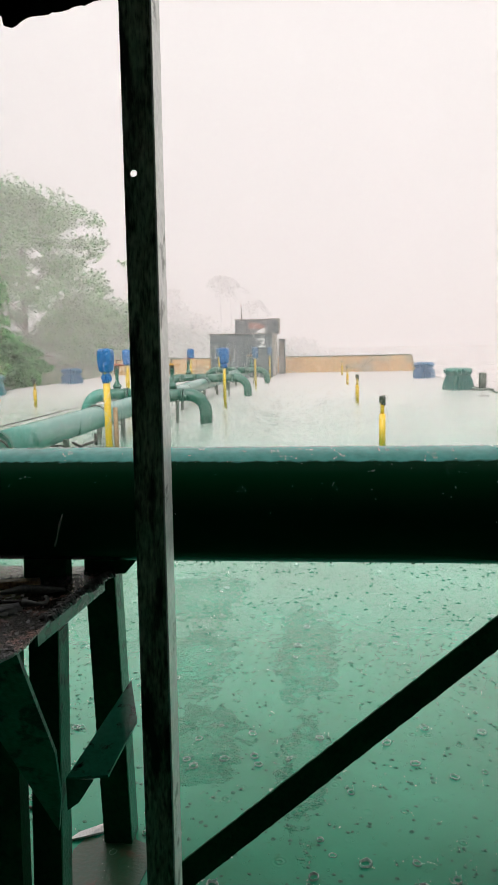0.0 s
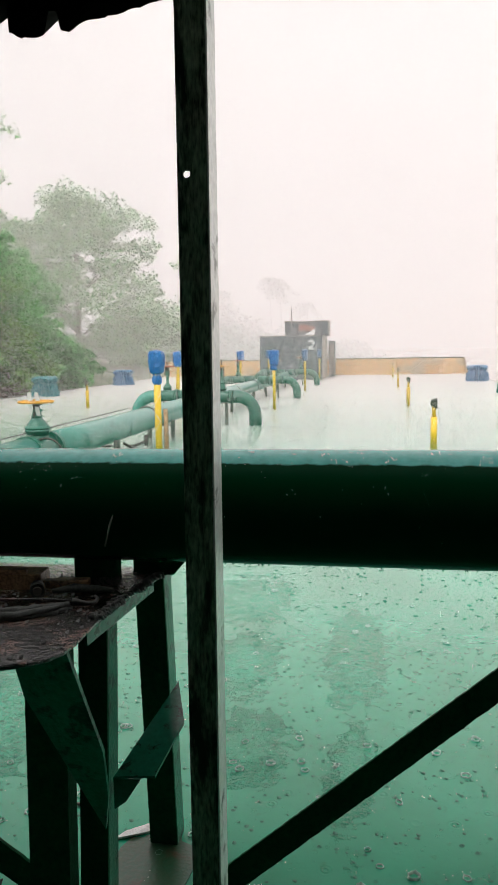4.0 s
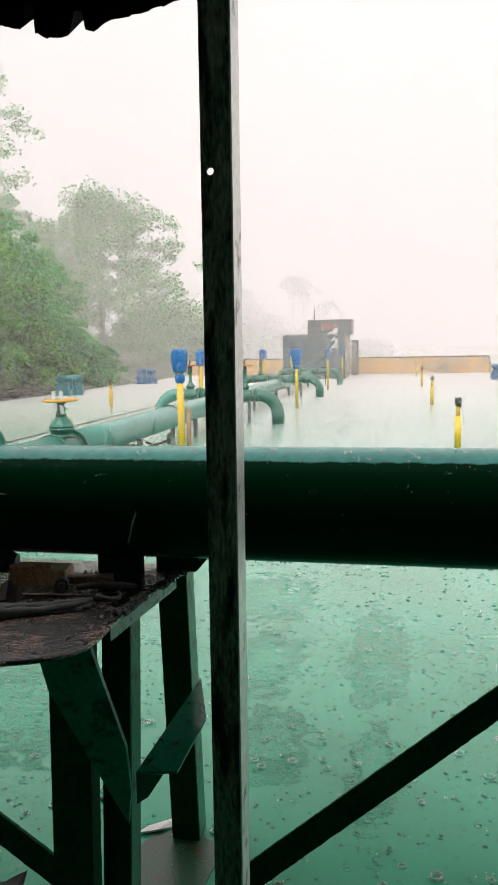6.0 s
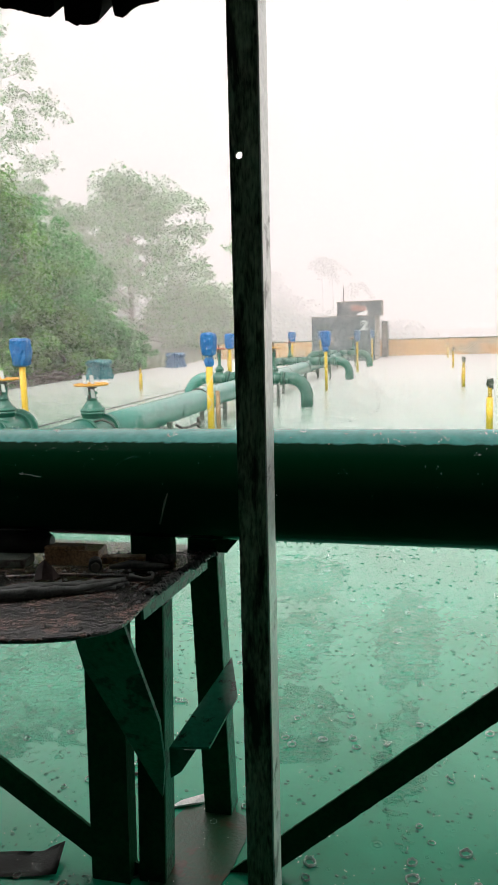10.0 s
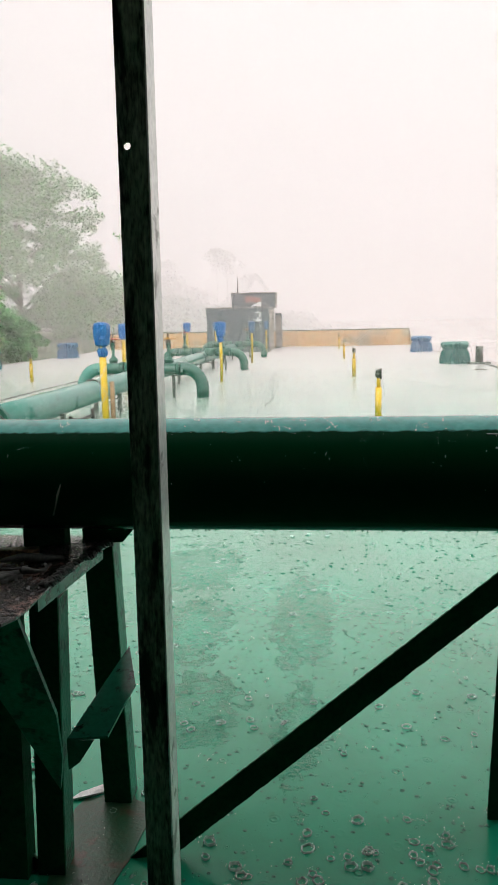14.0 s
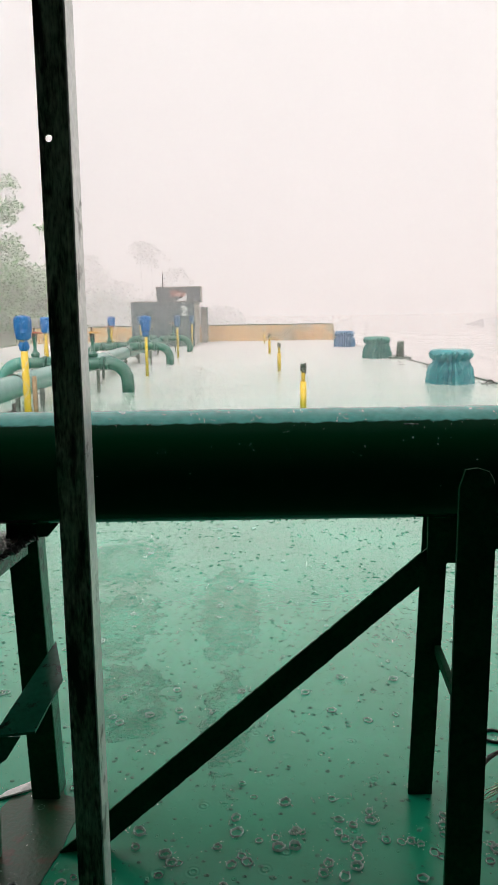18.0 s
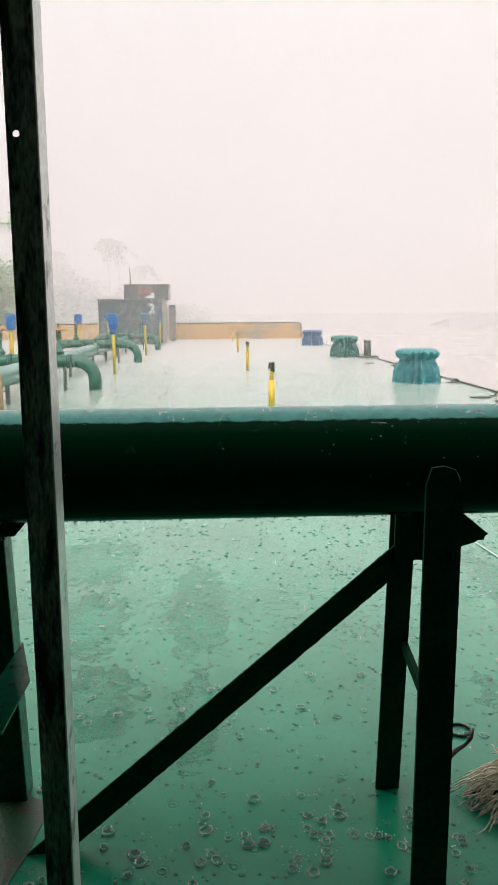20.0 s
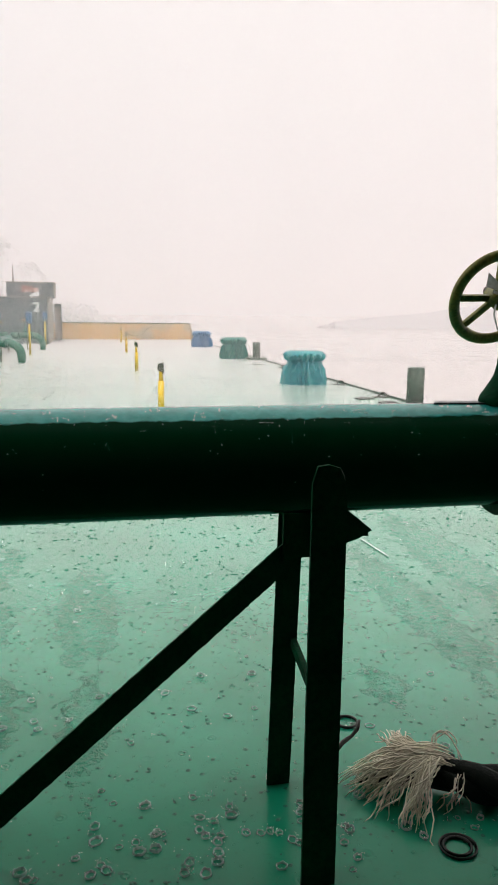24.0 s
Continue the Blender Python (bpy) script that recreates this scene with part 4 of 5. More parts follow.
def sounding_post(x, y, h):
    p = thing("sounding_post", "short yellow sounding pipe with dark lashed cap", "sounding pipe", (x, y, 0), 0, "sounding pipes on the deck")
    part("sleeve", tube(B(), [(0, 0, 0), (0, 0, h * 0.62)], 0.052, 14), M_YELLOW, p)
    part("pole", tube(B(), [(0, 0, h * 0.62), (0, 0, h * 0.84)], 0.032, 12), M_YELLOW, p)
    bm = B()
    lathe(bm, [(0.030, h * 0.80), (0.036, h * 0.86), (0.032, h * 0.93), (0.012, h * 0.97)], 12, wob=0.2, seed=x + y)
    rk = random.Random(int(y * 10))
    for _ in range(16):
        a, z = rk.uniform(0, 6.28), h * rk.uniform(0.80, 0.95)
        c = [Vector((math.cos(a + q * 0.6) * rk.uniform(0.028, 0.058), math.sin(a + q * 0.6) * rk.uniform(0.028, 0.058), z + h * rk.uniform(-0.03, 0.05))) for q in range(5)]
        tube(bm, c, 0.009, 5)
    part("cap", bm, M_KNOT, p, "dark green knotted cloth lashing")
    part("cord", tube(B(), [(0.04, -0.03, h * 0.9), (0.07, -0.03, h * 0.7), (0.10, 0, h * 0.45)], 0.005, 5), M_LITTER, p)


for x, y, h in ((0.93, 12.1, 0.83), (0.93, 21.2, 0.85), (0.96, 31.3, 0.85), (1.0, 41.8, 0.9), (-8.5, 21.06, 0.85), (-8.5, 31.3, 0.85)):
    sounding_post(x, y, h)


# ---- tarpaulin-wrapped hatches ----
def wrapped_hatch(x, y, mat, lab, seed, band=0.66):
    p = thing("wrapped_hatch", lab, "covered hatch", (x, y, 0), 0, "wrapped tank hatches on the deck")
    bm = B()
    S, H = 120, 0.78
    prof = [(0.52, 0.0), (0.51, 0.05), (0.495, 0.15), (0.48, 0.25), (0.46, 0.35), (0.42, 0.44), (0.385, 0.49), (0.37, 0.515), (0.385, 0.545), (0.42, 0.59), (0.465, 0.64), (0.495, 0.69), (0.50, 0.73), (0.485, 0.755), (0.44, H - 0.01), (0.42, H), (0.2, H + 0.005)]
    rings = []
    for r, z in prof:
        ring = []
        r *= 0.86
        for k in range(S):
            a = 2 * math.pi * k / S
            ph = a * 13 + seed + 1.6 * math.sin(a * 3 + seed) + 1.5 * noise.noise((math.cos(a) * 2, math.sin(a) * 2, z * 2.5 + seed))
            fold = 0.44 * (1 - abs(math.sin(ph))) - 0.11 + 0.10 * (abs(noise.noise((math.cos(a) * 6, math.sin(a) * 6, z * 4 + seed))) - 0.2)
            fold *= 1.0 - 0.55 * abs(z / H - 0.45) if z < 0.72 else 0.15
            sq = 1.0 + (0.16 if z > 0.55 else 0.04) * abs(math.sin(2 * a)) ** 2
            rr = r * sq * (1 + fold * (0.65 if z > 0.6 else 1))
            sag = 0.03 * noise.noise((math.cos(a) * 2 + 5, math.sin(a) * 2, seed)) - 0.045 * abs(math.sin(2 * a)) ** 3 * min(1, (z - 0.5) * 6) if 0.5 < z < 0.76 else 0
            ring.append(bm.verts.new((rr * math.cos(a), rr * math.sin(a), max(0, z + sag))))
        rings.append(ring)
    for a, b in zip(rings, rings[1:]):
        for k in range(S):
            bm.faces.new((a[k], a[(k + 1) % S], b[(k + 1) % S], b[k]))
    bm.faces.new(rings[-1])
    part("cover", bm, mat, p)
    part("lashing", tube(B(), [(0.325 * math.cos(a * 0.3142), 0.325 * math.sin(a * 0.3142), 0.515) for a in range(21)], 0.012, 6), M_LITTER if seed > 4 else mat, p)
    return p


for k, (x, y, mat, c) in enumerate(((4.67, 16.9, M_TEAL_TARP, "teal"), (4.72, 26.9, M_GREEN_TARP, "dull green"), (4.80, 36.5, M_BLUE_TARP, "faded blue"), (-12.65, 27.1, M_TEAL_TARP, "teal"), (-12.6, 36.1, M_BLUE_TARP, "faded blue"), (-12.65, 17.0, M_TEAL_TARP, "teal"))):
    wrapped_hatch(x, y, mat, c + " tarpaulin tied round a deck hatch", 1 + k * 1.37)


# ---- bollards, deck lugs ----
b1 = thing("bollard", "weathered grey-green bollard on a wide base plate", "bollard", (5.45, 26.3, 0), 0, "mooring bollards")
part("drum", lathe(B(), [(0.13, 0.02), (0.13, 0.60), (0.125, 0.62)], 20), M_BOLLARD, b1)
part("base_plate", box(B(), (0, 0, 0.04), (0.70, 0.5, 0.08), 0, 0.01), M_BOLLARD, b1)
b2 = thing("bollard", "weathered grey-green bollard with flaking paint", "bollard", (5.2, 11.68, 0), 0, "mooring bollards")
part("drum", lathe(B(), [(0.145, 0.0), (0.145, 0.73), (0.14, 0.745)], 24), M_BOLLARD, b2)
part("base_plate", box(B(), (0, 0, 0.02), (0.6, 0.5, 0.04), 0, 0.01), M_BOLLARD, b2)
for y in (13.87, 16.56, 22.1, 30.0):
    lug = thing("deck_lug", "small rusted ring lug on the deck edge", "lug", (5.48, y, 0), 0, "ring lugs along the deck edge")
    bm = B()
    tube(bm, arc((0, 0, 0.0), 0.09, 0, 180, 10, (1, 0, 0), (0, 0, 1)), 0.018, 8)
    part("ring", bm, M_IRON, lug)
    part("plate", box(B(), (0.02, 0, 0.008), (0.42, 0.14, 0.016), 0, 0.004), M_IRON, lug)
for x, y, w, a in ((5.0, 13.6, 0.32, 10), (4.9, 23.4, 0.34, 0), (5.2, 12.9, 0.3, 0)):
    pl = thing("deck_plate", "small dark steel pad lying on the deck", "deck pad", (x, y, 0), a, "pads on the deck")
    part("plate", box(B(), (0, 0, 0.01), (w, 0.22, 0.02), 0, 0.004), M_IRON, pl)


cab = thing("deck_cable", "thin dark cable stretched along the deck", "cable", (0, 0, 0))
part("cable_run", tube(B(), [(-7.09, 3.0, 0.012), (-7.08, 12.4, 0.012), (-7.1, 20, 0.012), (-7.06, 30, 0.012), (-7.1, 42, 0.012)], 0.012, 6), M_IRON, cab)
hl = thing("hose_loop", "thin dark hose looping beside the gate valve", "hose", (CX, 8.3, 0))
part("hose_run", tube(B(), arc((0.16, -0.12, 0.42), 0.21, -20, 120, 12, (1, 0, 0), (0, 0, 1)), 0.012, 8), M_IRON, hl)

# ---- bow: tank house, bulwark ----
tk = thing("bow_tank", "black steel tank house marked with a white 2", "tank house", (-4.42, 41.8, 0))
part("body", box(B(), (0, 0, 1.18), (3.34, 4.4, 2.36), 0, 0.02), M_TANK, tk)
part("side_plate", box(B(), (1.675, 0, 1.16), (0.012, 4.3, 2.28)), M_GREY_PLATE, tk, "pale grey end plate")
part("top_rim", box(B(), (0, 0, 2.385), (3.42, 4.48, 0.05), 0, 0.01), M_GREY_PLATE, tk)
fc = bpy.data.curves.new("number", "FONT")
fc.body, fc.size, fc.extrude, fc.align_x, fc.offset = "2", 0.95, 0.006, "CENTER", 0.028
fo = bpy.data.objects.new("number", fc)
me = bpy.data.meshes.new_from_object(fo)
bpy.data.objects.remove(fo)
me.materials.append(M_WHITE)
num = new("number", me)
num.parent = tk
num.matrix_local = Matrix.Translation((1.12, -2.245, 1.66)) @ Matrix.Rotation(radians(90), 4, "X") @ Matrix.Diagonal((0.92, 0.74, 1, 1))
hs = thing("bow_cabin", "small dark steel cabin on the tank house roof", "cabin", (-3.75, 42.6, 2.41))
part("body", box(B(), (0, 0, 0.39), (2.42, 2.0, 0.78), 0, 0.015), M_TANK, hs)
part("roof_rim", box(B(), (0, 0, 0.80), (2.5, 2.08, 0.05), 0, 0.01), M_GREY_PLATE, hs)
part("side_plate", box(B(), (1.216, 0, 0.39), (0.012, 1.9, 0.76)), M_GREY_PLATE, hs)
part("painted_mark", prism(B(), [(-0.45, 0.28), (0.45, 0.28), (0.45, 0.5), (-0.1, 0.62), (-0.45, 0.62)], 0.004, Matrix.Translation((0, -1.004, 0)) @ Matrix.Rotation(radians(90), 4, "X")), M_MARK_RED, hs, "red painted mark, muted for the haze")
part("painted_mark", prism(B(), [(-0.15, 0.06), (0.46, 0.06), (0.46, 0.36)], 0.004, Matrix.Translation((0, -1.009, 0)) @ Matrix.Rotation(radians(90), 4, "X")), M_WHITE, hs, "white painted triangle")
part("antenna", tube(B(), [(-0.95, 0, 0.8), (-0.95, 0, 1.45), (-0.97, 0, 1.75)], [0.035, 0.025, 0.012], 8), M_IRON, hs)
sd = thing("bow_locker", "narrow dark locker behind the tank house", "locker", (-2.5, 44.6, 0))
part("body", box(B(), (0, 0, 1.06), (0.36, 0.8, 2.12), 0, 0.02), M_TANK, sd)
part("door", box(B(), (0, -0.41, 1.05), (0.28, 0.02, 1.8), 0, 0.004), M_GREY_PLATE, sd)

bw = thing("bulwark", "orange primed steel bulwark across the bow", "bulwark", (0, 46.4, 0))
xs = [-13.4 + 1.34 * i for i in range(15)]
for a, b in zip(xs, xs[1:]):
    part("plate", box(B(), ((a + b) / 2, 0, 0.50), (b - a - 0.012, 0.012, 1.0), 0, 0.003), M_BULWARK, bw)
    part("stiffener", box(B(), (b, -0.05, 0.48), (0.03, 0.1, 0.96)), M_BULWARK, bw)
part("top_rail", tube(B(), [(-13.4, 0, 1.03), (5.35, 0, 1.03)], 0.035, 10), M_BOLLARD, bw)
part("end_plate", prism(B(), [(0, 0), (1.6, 0), (1.6, 0.25), (0.15, 0.98), (0, 1.0)], 0.014, Matrix.Translation((5.38, 0, 0)) @ Matrix.Rotation(radians(-90), 4, "Z") @ Matrix.Rotation(radians(90), 4, "X") ), M_BULWARK, bw)
rk = random.Random(17)
for _ in range(9):
    x, r = 3.2 + rk.gauss(0, 0.32), rk.uniform(0.22, 0.42)
    part("coil", tube(B(), arc((x, -0.3 - rk.uniform(0, 0.2), 0.12 + r * 0.7), r, 0, 345, 18, (1, rk.uniform(-0.3, 0.3), 0), (0, rk.uniform(-0.4, 0.1), 0.8)), 0.022, 7), M_BULWARK, bw, "old mooring rope coil hung on the bulwark")


cord = thing("slack_cord", "thin pale cord slung from a sounding pipe to the bulwark", "cord", (0, 0, 0))
part("cord_run", tube(B(), [(0.98 + 2.0 * u, 31.3 + 15.0 * u, 0.80 - 0.45 * math.sin(math.pi * u) * (1 - u) + 0.05 * u) for u in [k / 12 for k in range(13)]], 0.016, 6), M_WOOD, cord)


# ---- valve with the big wheel, on the transverse pipe ----
hv = thing("wheel_valve", "worn olive handwheel valve standing on the big pipe", "valve", (1.163, 2.0, 1.655))
WA = Vector((0.04, -1, -0.45)).normalized()
bm = B()
wheel(bm, (0, 0, 0), 0.133, WA, 0.013, 0.028, (), 1.35)
part("rim", bm, M_OLIVE, hv)
for a in (180, 229, 98, 305, 40, 0):
    d = Vector((math.cos(radians(a)), 0, math.sin(radians(a))))
    d = (d - WA * d.dot(WA)).normalized()
    part("spoke", beam(B(), d * 0.015, d * 0.130, 0.020, 0.014, WA, 0.004), M_OLIVE, hv)
part("stem", tube(B(), [WA * 0.03, -WA * 0.06], 0.013, 10), M_IRON, hv)
bm = B()
lathe(bm, [(0.072, -0.325), (0.070, -0.300), (0.050, -0.270), (0.030, -0.235), (0.022, -0.20), (0.015, -0.10), (0.020, -0.03), (0.020, 0.03), (0.012, 0.04)], 16, (0.072, 0.055, 0))
part("bonnet", bm, M_STAND, hv)
bm = B()
slab(bm, [(-0.052, -0.03, 0.032), (-0.012, -0.035, 0.018), (0.0, -0.035, 0.028), (-0.046, -0.03, 0.072)], 0.003)
slab(bm, [(-0.03, -0.032, 0.022), (0.0, -0.035, 0.014), (0.0, -0.035, 0.004), (-0.028, -0.032, 0.012)], 0.003)
tube(bm, [(-0.02, -0.035, -0.02), (-0.026, -0.04, -0.05), (-0.012, -0.04, -0.09), (0.008, -0.03, -0.11), (0.004, -0.03, -0.15)], 0.0028, 5)
part("rag", bm, M_FILM, hv, "white plastic strip tied to the wheel")


# ---- rope end on the deck ----
RX, RY = 1.09, 2.06
rope = thing("frayed_rope", "thick dark mooring rope with a frayed tan end", "rope", (RX, RY, 0.0))
for s in range(3):
    pts = []
    for i in range(50):
        u = i / 49
        a = u * 13 + s * 2.094
        o = Vector((0.3, 0.95, 0)) * 0.034 * math.cos(a)
        pts.append((-0.02 + u * 0.95 + o.x, 0.01 - 0.50 * u - 0.12 * u * u + o.y, 0.070 + 0.030 * math.sin(a)))
    part("strand", tube(B(), pts, [0.012 + 0.026 * min(1, i / 7) for i in range(50)], 10), M_ROPE_DARK, rope, "wet dark rope strand")
bm = tube(B(), [(0.06, -0.01, 0.070), (-0.02, 0.03, 0.066), (-0.10, 0.06, 0.045), (-0.19, 0.09, 0.020), (-0.25, 0.11, 0.006)], [0.060, 0.056, 0.042, 0.024, 0.006], 14, flat=0.8)
for v in bm.verts:
    v.co += Vector((1, 1, 1)) * 0.006 * noise.noise(v.co * 40)
    v.co.z = max(0.002, v.co.z)
part("core", bm, M_ROPE_DARK, rope, "wet black heart of the frayed end")


def yarns(n, p0, p1, p2_, p3_, spread, fan, rad, seed):
    """A bundle of loose fibres along one curve, spreading towards its end."""
    rnd_ = random.Random(seed)
    bm_ = B()
    for i in range(n):
        o = Vector((rnd_.gauss(0, 1), rnd_.gauss(0, 1), rnd_.gauss(0, 0.7))) * spread
        f = Vector((rnd_.gauss(0, 1), rnd_.gauss(0, 1), 0)) * fan
        ln = rnd_.uniform(0.72, 1.08)
        j1, j2 = (Vector((rnd_.gauss(0, 1), rnd_.gauss(0, 1), rnd_.gauss(0, 0.6))) * 0.010 for _ in range(2))
        base = Vector((RX, RY, 0))
        a, b, c, d = Vector(p0) - base + o, Vector(p1) - base + o * 1.3 + j1, Vector(p2_) - base + o + f * 0.5 + j2, Vector(p3_) - base + o * 0.6 + f
        ph, amp = rnd_.uniform(0, 6.3), rnd_.uniform(0.004, 0.015)
        pts_ = []
        for k in range(14):
            u = k / 13 * ln
            q = (1 - u) ** 3 * a + 3 * u * (1 - u) ** 2 * b + 3 * u * u * (1 - u) * c + u ** 3 * d
            q += Vector((math.sin(ph + u * 9) + 0.5 * math.sin(ph * 2 + u * 21), math.cos(ph + u * 8) + 0.5 * math.cos(ph * 3 + u * 19), 0.5 * math.sin(ph * 5 + u * 14))) * amp * min(1, u * 2.5)
            q.z = max(0.004, q.z)
            pts_.append(q)
        tube(bm_, pts_, [rad * rnd_.uniform(0.8, 1.2)] * 12 + [rad * 0.8, rad * 0.5], 5)
    tagged(part("frayed_yarn", bm_, M_ROPE, rope, "loose tan rope fibres"), kind="stuff")


yarns(62, (1.12, 2.06, 0.125), (1.03, 2.12, 0.145), (0.92, 2.16, 0.095), (0.850, 2.165, 0.010), 0.018, 0.030, 0.0025, 1)
yarns(40, (1.09, 2.08, 0.12), (1.01, 2.12, 0.135), (0.99, 2.18, 0.135), (1.00, 2.235, 0.125), 0.012, 0.030, 0.0025, 2)
yarns(46, (1.08, 2.05, 0.125), (1.04, 2.03, 0.145), (0.98, 1.98, 0.080), (0.945, 1.925, 0.006), 0.014, 0.034, 0.0025, 3)
yarns(30, (1.05, 2.06, 0.12), (0.98, 2.05, 0.125), (0.91, 2.03, 0.050), (0.870, 2.005, 0.008), 0.014, 0.030, 0.0025, 4)
yarns(22, (1.03, 2.09, 0.12), (0.94, 2.10, 0.110), (0.87, 2.10, 0.050), (0.835, 2.09, 0.008), 0.012, 0.024, 0.0025, 7)
yarns(8, (1.15, 2.01, 0.10), (1.12, 1.97, 0.080), (1.09, 1.95, 0.020), (1.06, 1.94, 0.006), 0.012, 0.024, 0.0022, 5)
yarns(4, (1.10, 2.10, 0.11), (1.12, 2.18, 0.190), (1.20, 2.18, 0.170), (1.19, 2.08, 0.110), 0.006, 0.010, 0.0022, 6)

ring = thing("rubber_ring", "black rubber ring lying on the wet deck", "rubber ring", (1.04, 1.80, 0.0))
bm = B()
tube(bm, [(0.043 * math.cos(k * 0.2618), 0.040 * math.sin(k * 0.2618), 0.006) for k in range(25)], 0.0050, 8)
tube(bm, [(0.003 + 0.055 * math.cos(k * 0.2618), 0.052 * math.sin(k * 0.2618), 0.003) for k in range(25)], 0.007, 8, flat=0.45)
part("ring_body", bm, M_RUBBER, ring)
ring = thing("rubber_ring", "black rubber ring lying on the wet deck", "rubber ring", (0.93, 2.53, 0.0))
part("ring_body", tube(B(), [(0.042 * math.cos(k * 0.2618), 0.042 * math.sin(k * 0.2618), 0.006) for k in range(25)], 0.0055, 8), M_RUBBER, ring)


# ---- junk on the bench ----
TOP = 0.952
jb = thing("wood_block", "wet brown split wooden block on the bench", "wood block", (-1.02, 1.945, TOP), 6)
bm = box(B(), (0, 0, 0.024), (0.165, 0.08, 0.046), 0, 0.004)
for v in bm.verts:
    v.co += Vector((0.006, 0.003, 0.005)) * noise.noise(v.co * 25)
part("block", bm, M_WOOD, jb)
part("splinter", box(B(), (-0.02, -0.03, 0.053), (0.12, 0.02, 0.012), 4, 0.002), M_WOOD, jb)
jb = thing("wood_board", "thin split wooden slat on the bench", "board", (-0.885, 1.955, TOP), 11)
bm = box(B(), (0, 0, 0.012), (0.15, 0.035, 0.022), 0, 0.005)
part("plank", bm, M_WOOD, jb)
jb = thing("wood_board", "pale wet board lying at the bench's back", "board", (-1.28, 1.885, TOP), 3)
part("plank", box(B(), (0, 0, 0.014), (0.27, 0.07, 0.026), 0, 0.003), M_BOLLARD, jb)
jt = thing("rubber_mat_roll", "rolled black rubber mat lying on the bench", "rubber roll", (-1.32, 1.955, TOP), 2)
bm = B()
tube(bm, [(-0.6, 0, 0.052), (-0.2, 0, 0.054), (0.1, 0, 0.052), (0.19, 0.002, 0.05), (0.212, 0.004, 0.049)], [0.036, 0.036, 0.036, 0.034, 0.022], 16)
for v in bm.verts:
    v.co += Vector((0, 1, 1)) * 0.004 * noise.noise(v.co * 18)
part("roll", bm, M_RUBBER, jt)
jr = thing("rag_heap", "soaked dark cloth bundle along the bench", "rag", (-0.96, 1.685, TOP), 30)
rk = random.Random(27)
for s in range(11):
    oy, oz, ph, rr = rk.gauss(0, 0.015), rk.uniform(0.008, 0.034), rk.uniform(0, 6.3), rk.uniform(0.010, 0.017)
    oz -= abs(oy) * 0.7
    x0, x1 = -0.32 + rk.uniform(0, 0.08), 0.21 - rk.uniform(0, 0.10)
    pts, rads = [], []
    for k in range(26):
        u = k / 25
        tw = ph + u * 5.0
        pts.append((x0 + (x1 - x0) * u, oy + 0.012 * math.sin(u * 5 + 0.6) + 0.007 * math.sin(tw) + 0.003 * math.sin(u * 31 + ph), max(0.005, oz * (0.55 + 0.45 * math.sin(math.pi * min(1, u + 0.25))) + 0.005 * math.cos(tw))))
        rads.append(rr * (0.35 + 0.65 * math.sin(math.pi * (0.06 + 0.88 * u))) * (1 + 0.25 * noise.noise((u * 9, s * 3.1, 0))))
    bm = tube(B(), pts, rads, 12, flat=0.6)
    for v in bm.verts:
        v.co += Vector((0.3, 1, 0.8)) * (0.004 * noise.noise(v.co * 55) + 0.002 * noise.noise(v.co * 140))
        v.co.z = max(0.001, v.co.z)
    part("cloth_fold", bm, M_CLOTH, jr)
part("tail", tube(B(), [(0.20, 0.0, 0.018), (0.235, -0.012, 0.012), (0.26, -0.004, 0.010), (0.268, 0.014, 0.014), (0.262, 0.022, 0.02)], [0.012, 0.007, 0.006, 0.005, 0.004], 8), M_CLOTH, jr)
jp = thing("crumpled_paper", "crumpled brown paper scrap on the bench", "paper", (-1.03, 1.775, TOP), 0)
bm = B()
vs = [bm.verts.new(p) for p in ((-0.03, -0.01, 0.002), (0.0, -0.02, 0.01), (0.03, -0.012, 0.006), (-0.018, 0.0, 0.045), (0.004, -0.004, 0.062), (0.024, 0.0, 0.04), (-0.03, 0.02, 0.004), (0.0, 0.025, 0.03), (0.035, 0.02, 0.006))]
for a, b, c in ((0, 1, 3), (1, 4, 3), (1, 2, 4), (2, 5, 4), (3, 4, 7), (3, 7, 6), (4, 5, 7), (5, 8, 7), (0, 3, 6), (2, 8, 5)):
    bm.faces.new((vs[a], vs[b], vs[c]))
bmesh.ops.solidify(bm, geom=bm.faces[:], thickness=0.002)
part("paper", bm, M_PAPER, jp)
jc = thing("pipe_coupling", "small dark pipe coupling on the bench", "pipe fitting", (-0.925, 1.872, TOP), 25)
part("collar", tube(B(), [(0, -0.02, 0.02), (0, 0.02, 0.02)], 0.019, 14), M_RUBBER, jc)
part("spigot", tube(B(), [(0, -0.03, 0.02), (0, -0.02, 0.02)], 0.012, 12), M_IRON, jc)
jc = thing("thin_rod", "thin rusty rod lying on the bench", "rod", (-0.99, 1.80, TOP), 10)
part("rod_body", tube(B(), [(-0.16, 0, 0.006), (0.0, 0.004, 0.01), (0.19, 0.0, 0.006)], 0.005, 6), M_RUST, jc)
jc = thing("cloth_strip", "dark bluish cloth strip on the bench", "cloth", (-0.80, 1.905, TOP), 14)
bm = tube(B(), [(-0.09, 0, 0.010), (-0.03, 0.005, 0.014), (0.03, -0.004, 0.013), (0.08, 0.002, 0.008)], [0.006, 0.012, 0.012, 0.004], 14)
for v in bm.verts:
    v.co.z = max(0.001, v.co.z + 0.004 * noise.noise(v.co * 60))
part("cloth", bm, M_CLOTH, jc)
jd = thing("twig_tangle", "tangle of wet fibres and twigs on the bench", "debris", (-0.76, 1.99, TOP), 0)
random.seed(21)
bm = B()
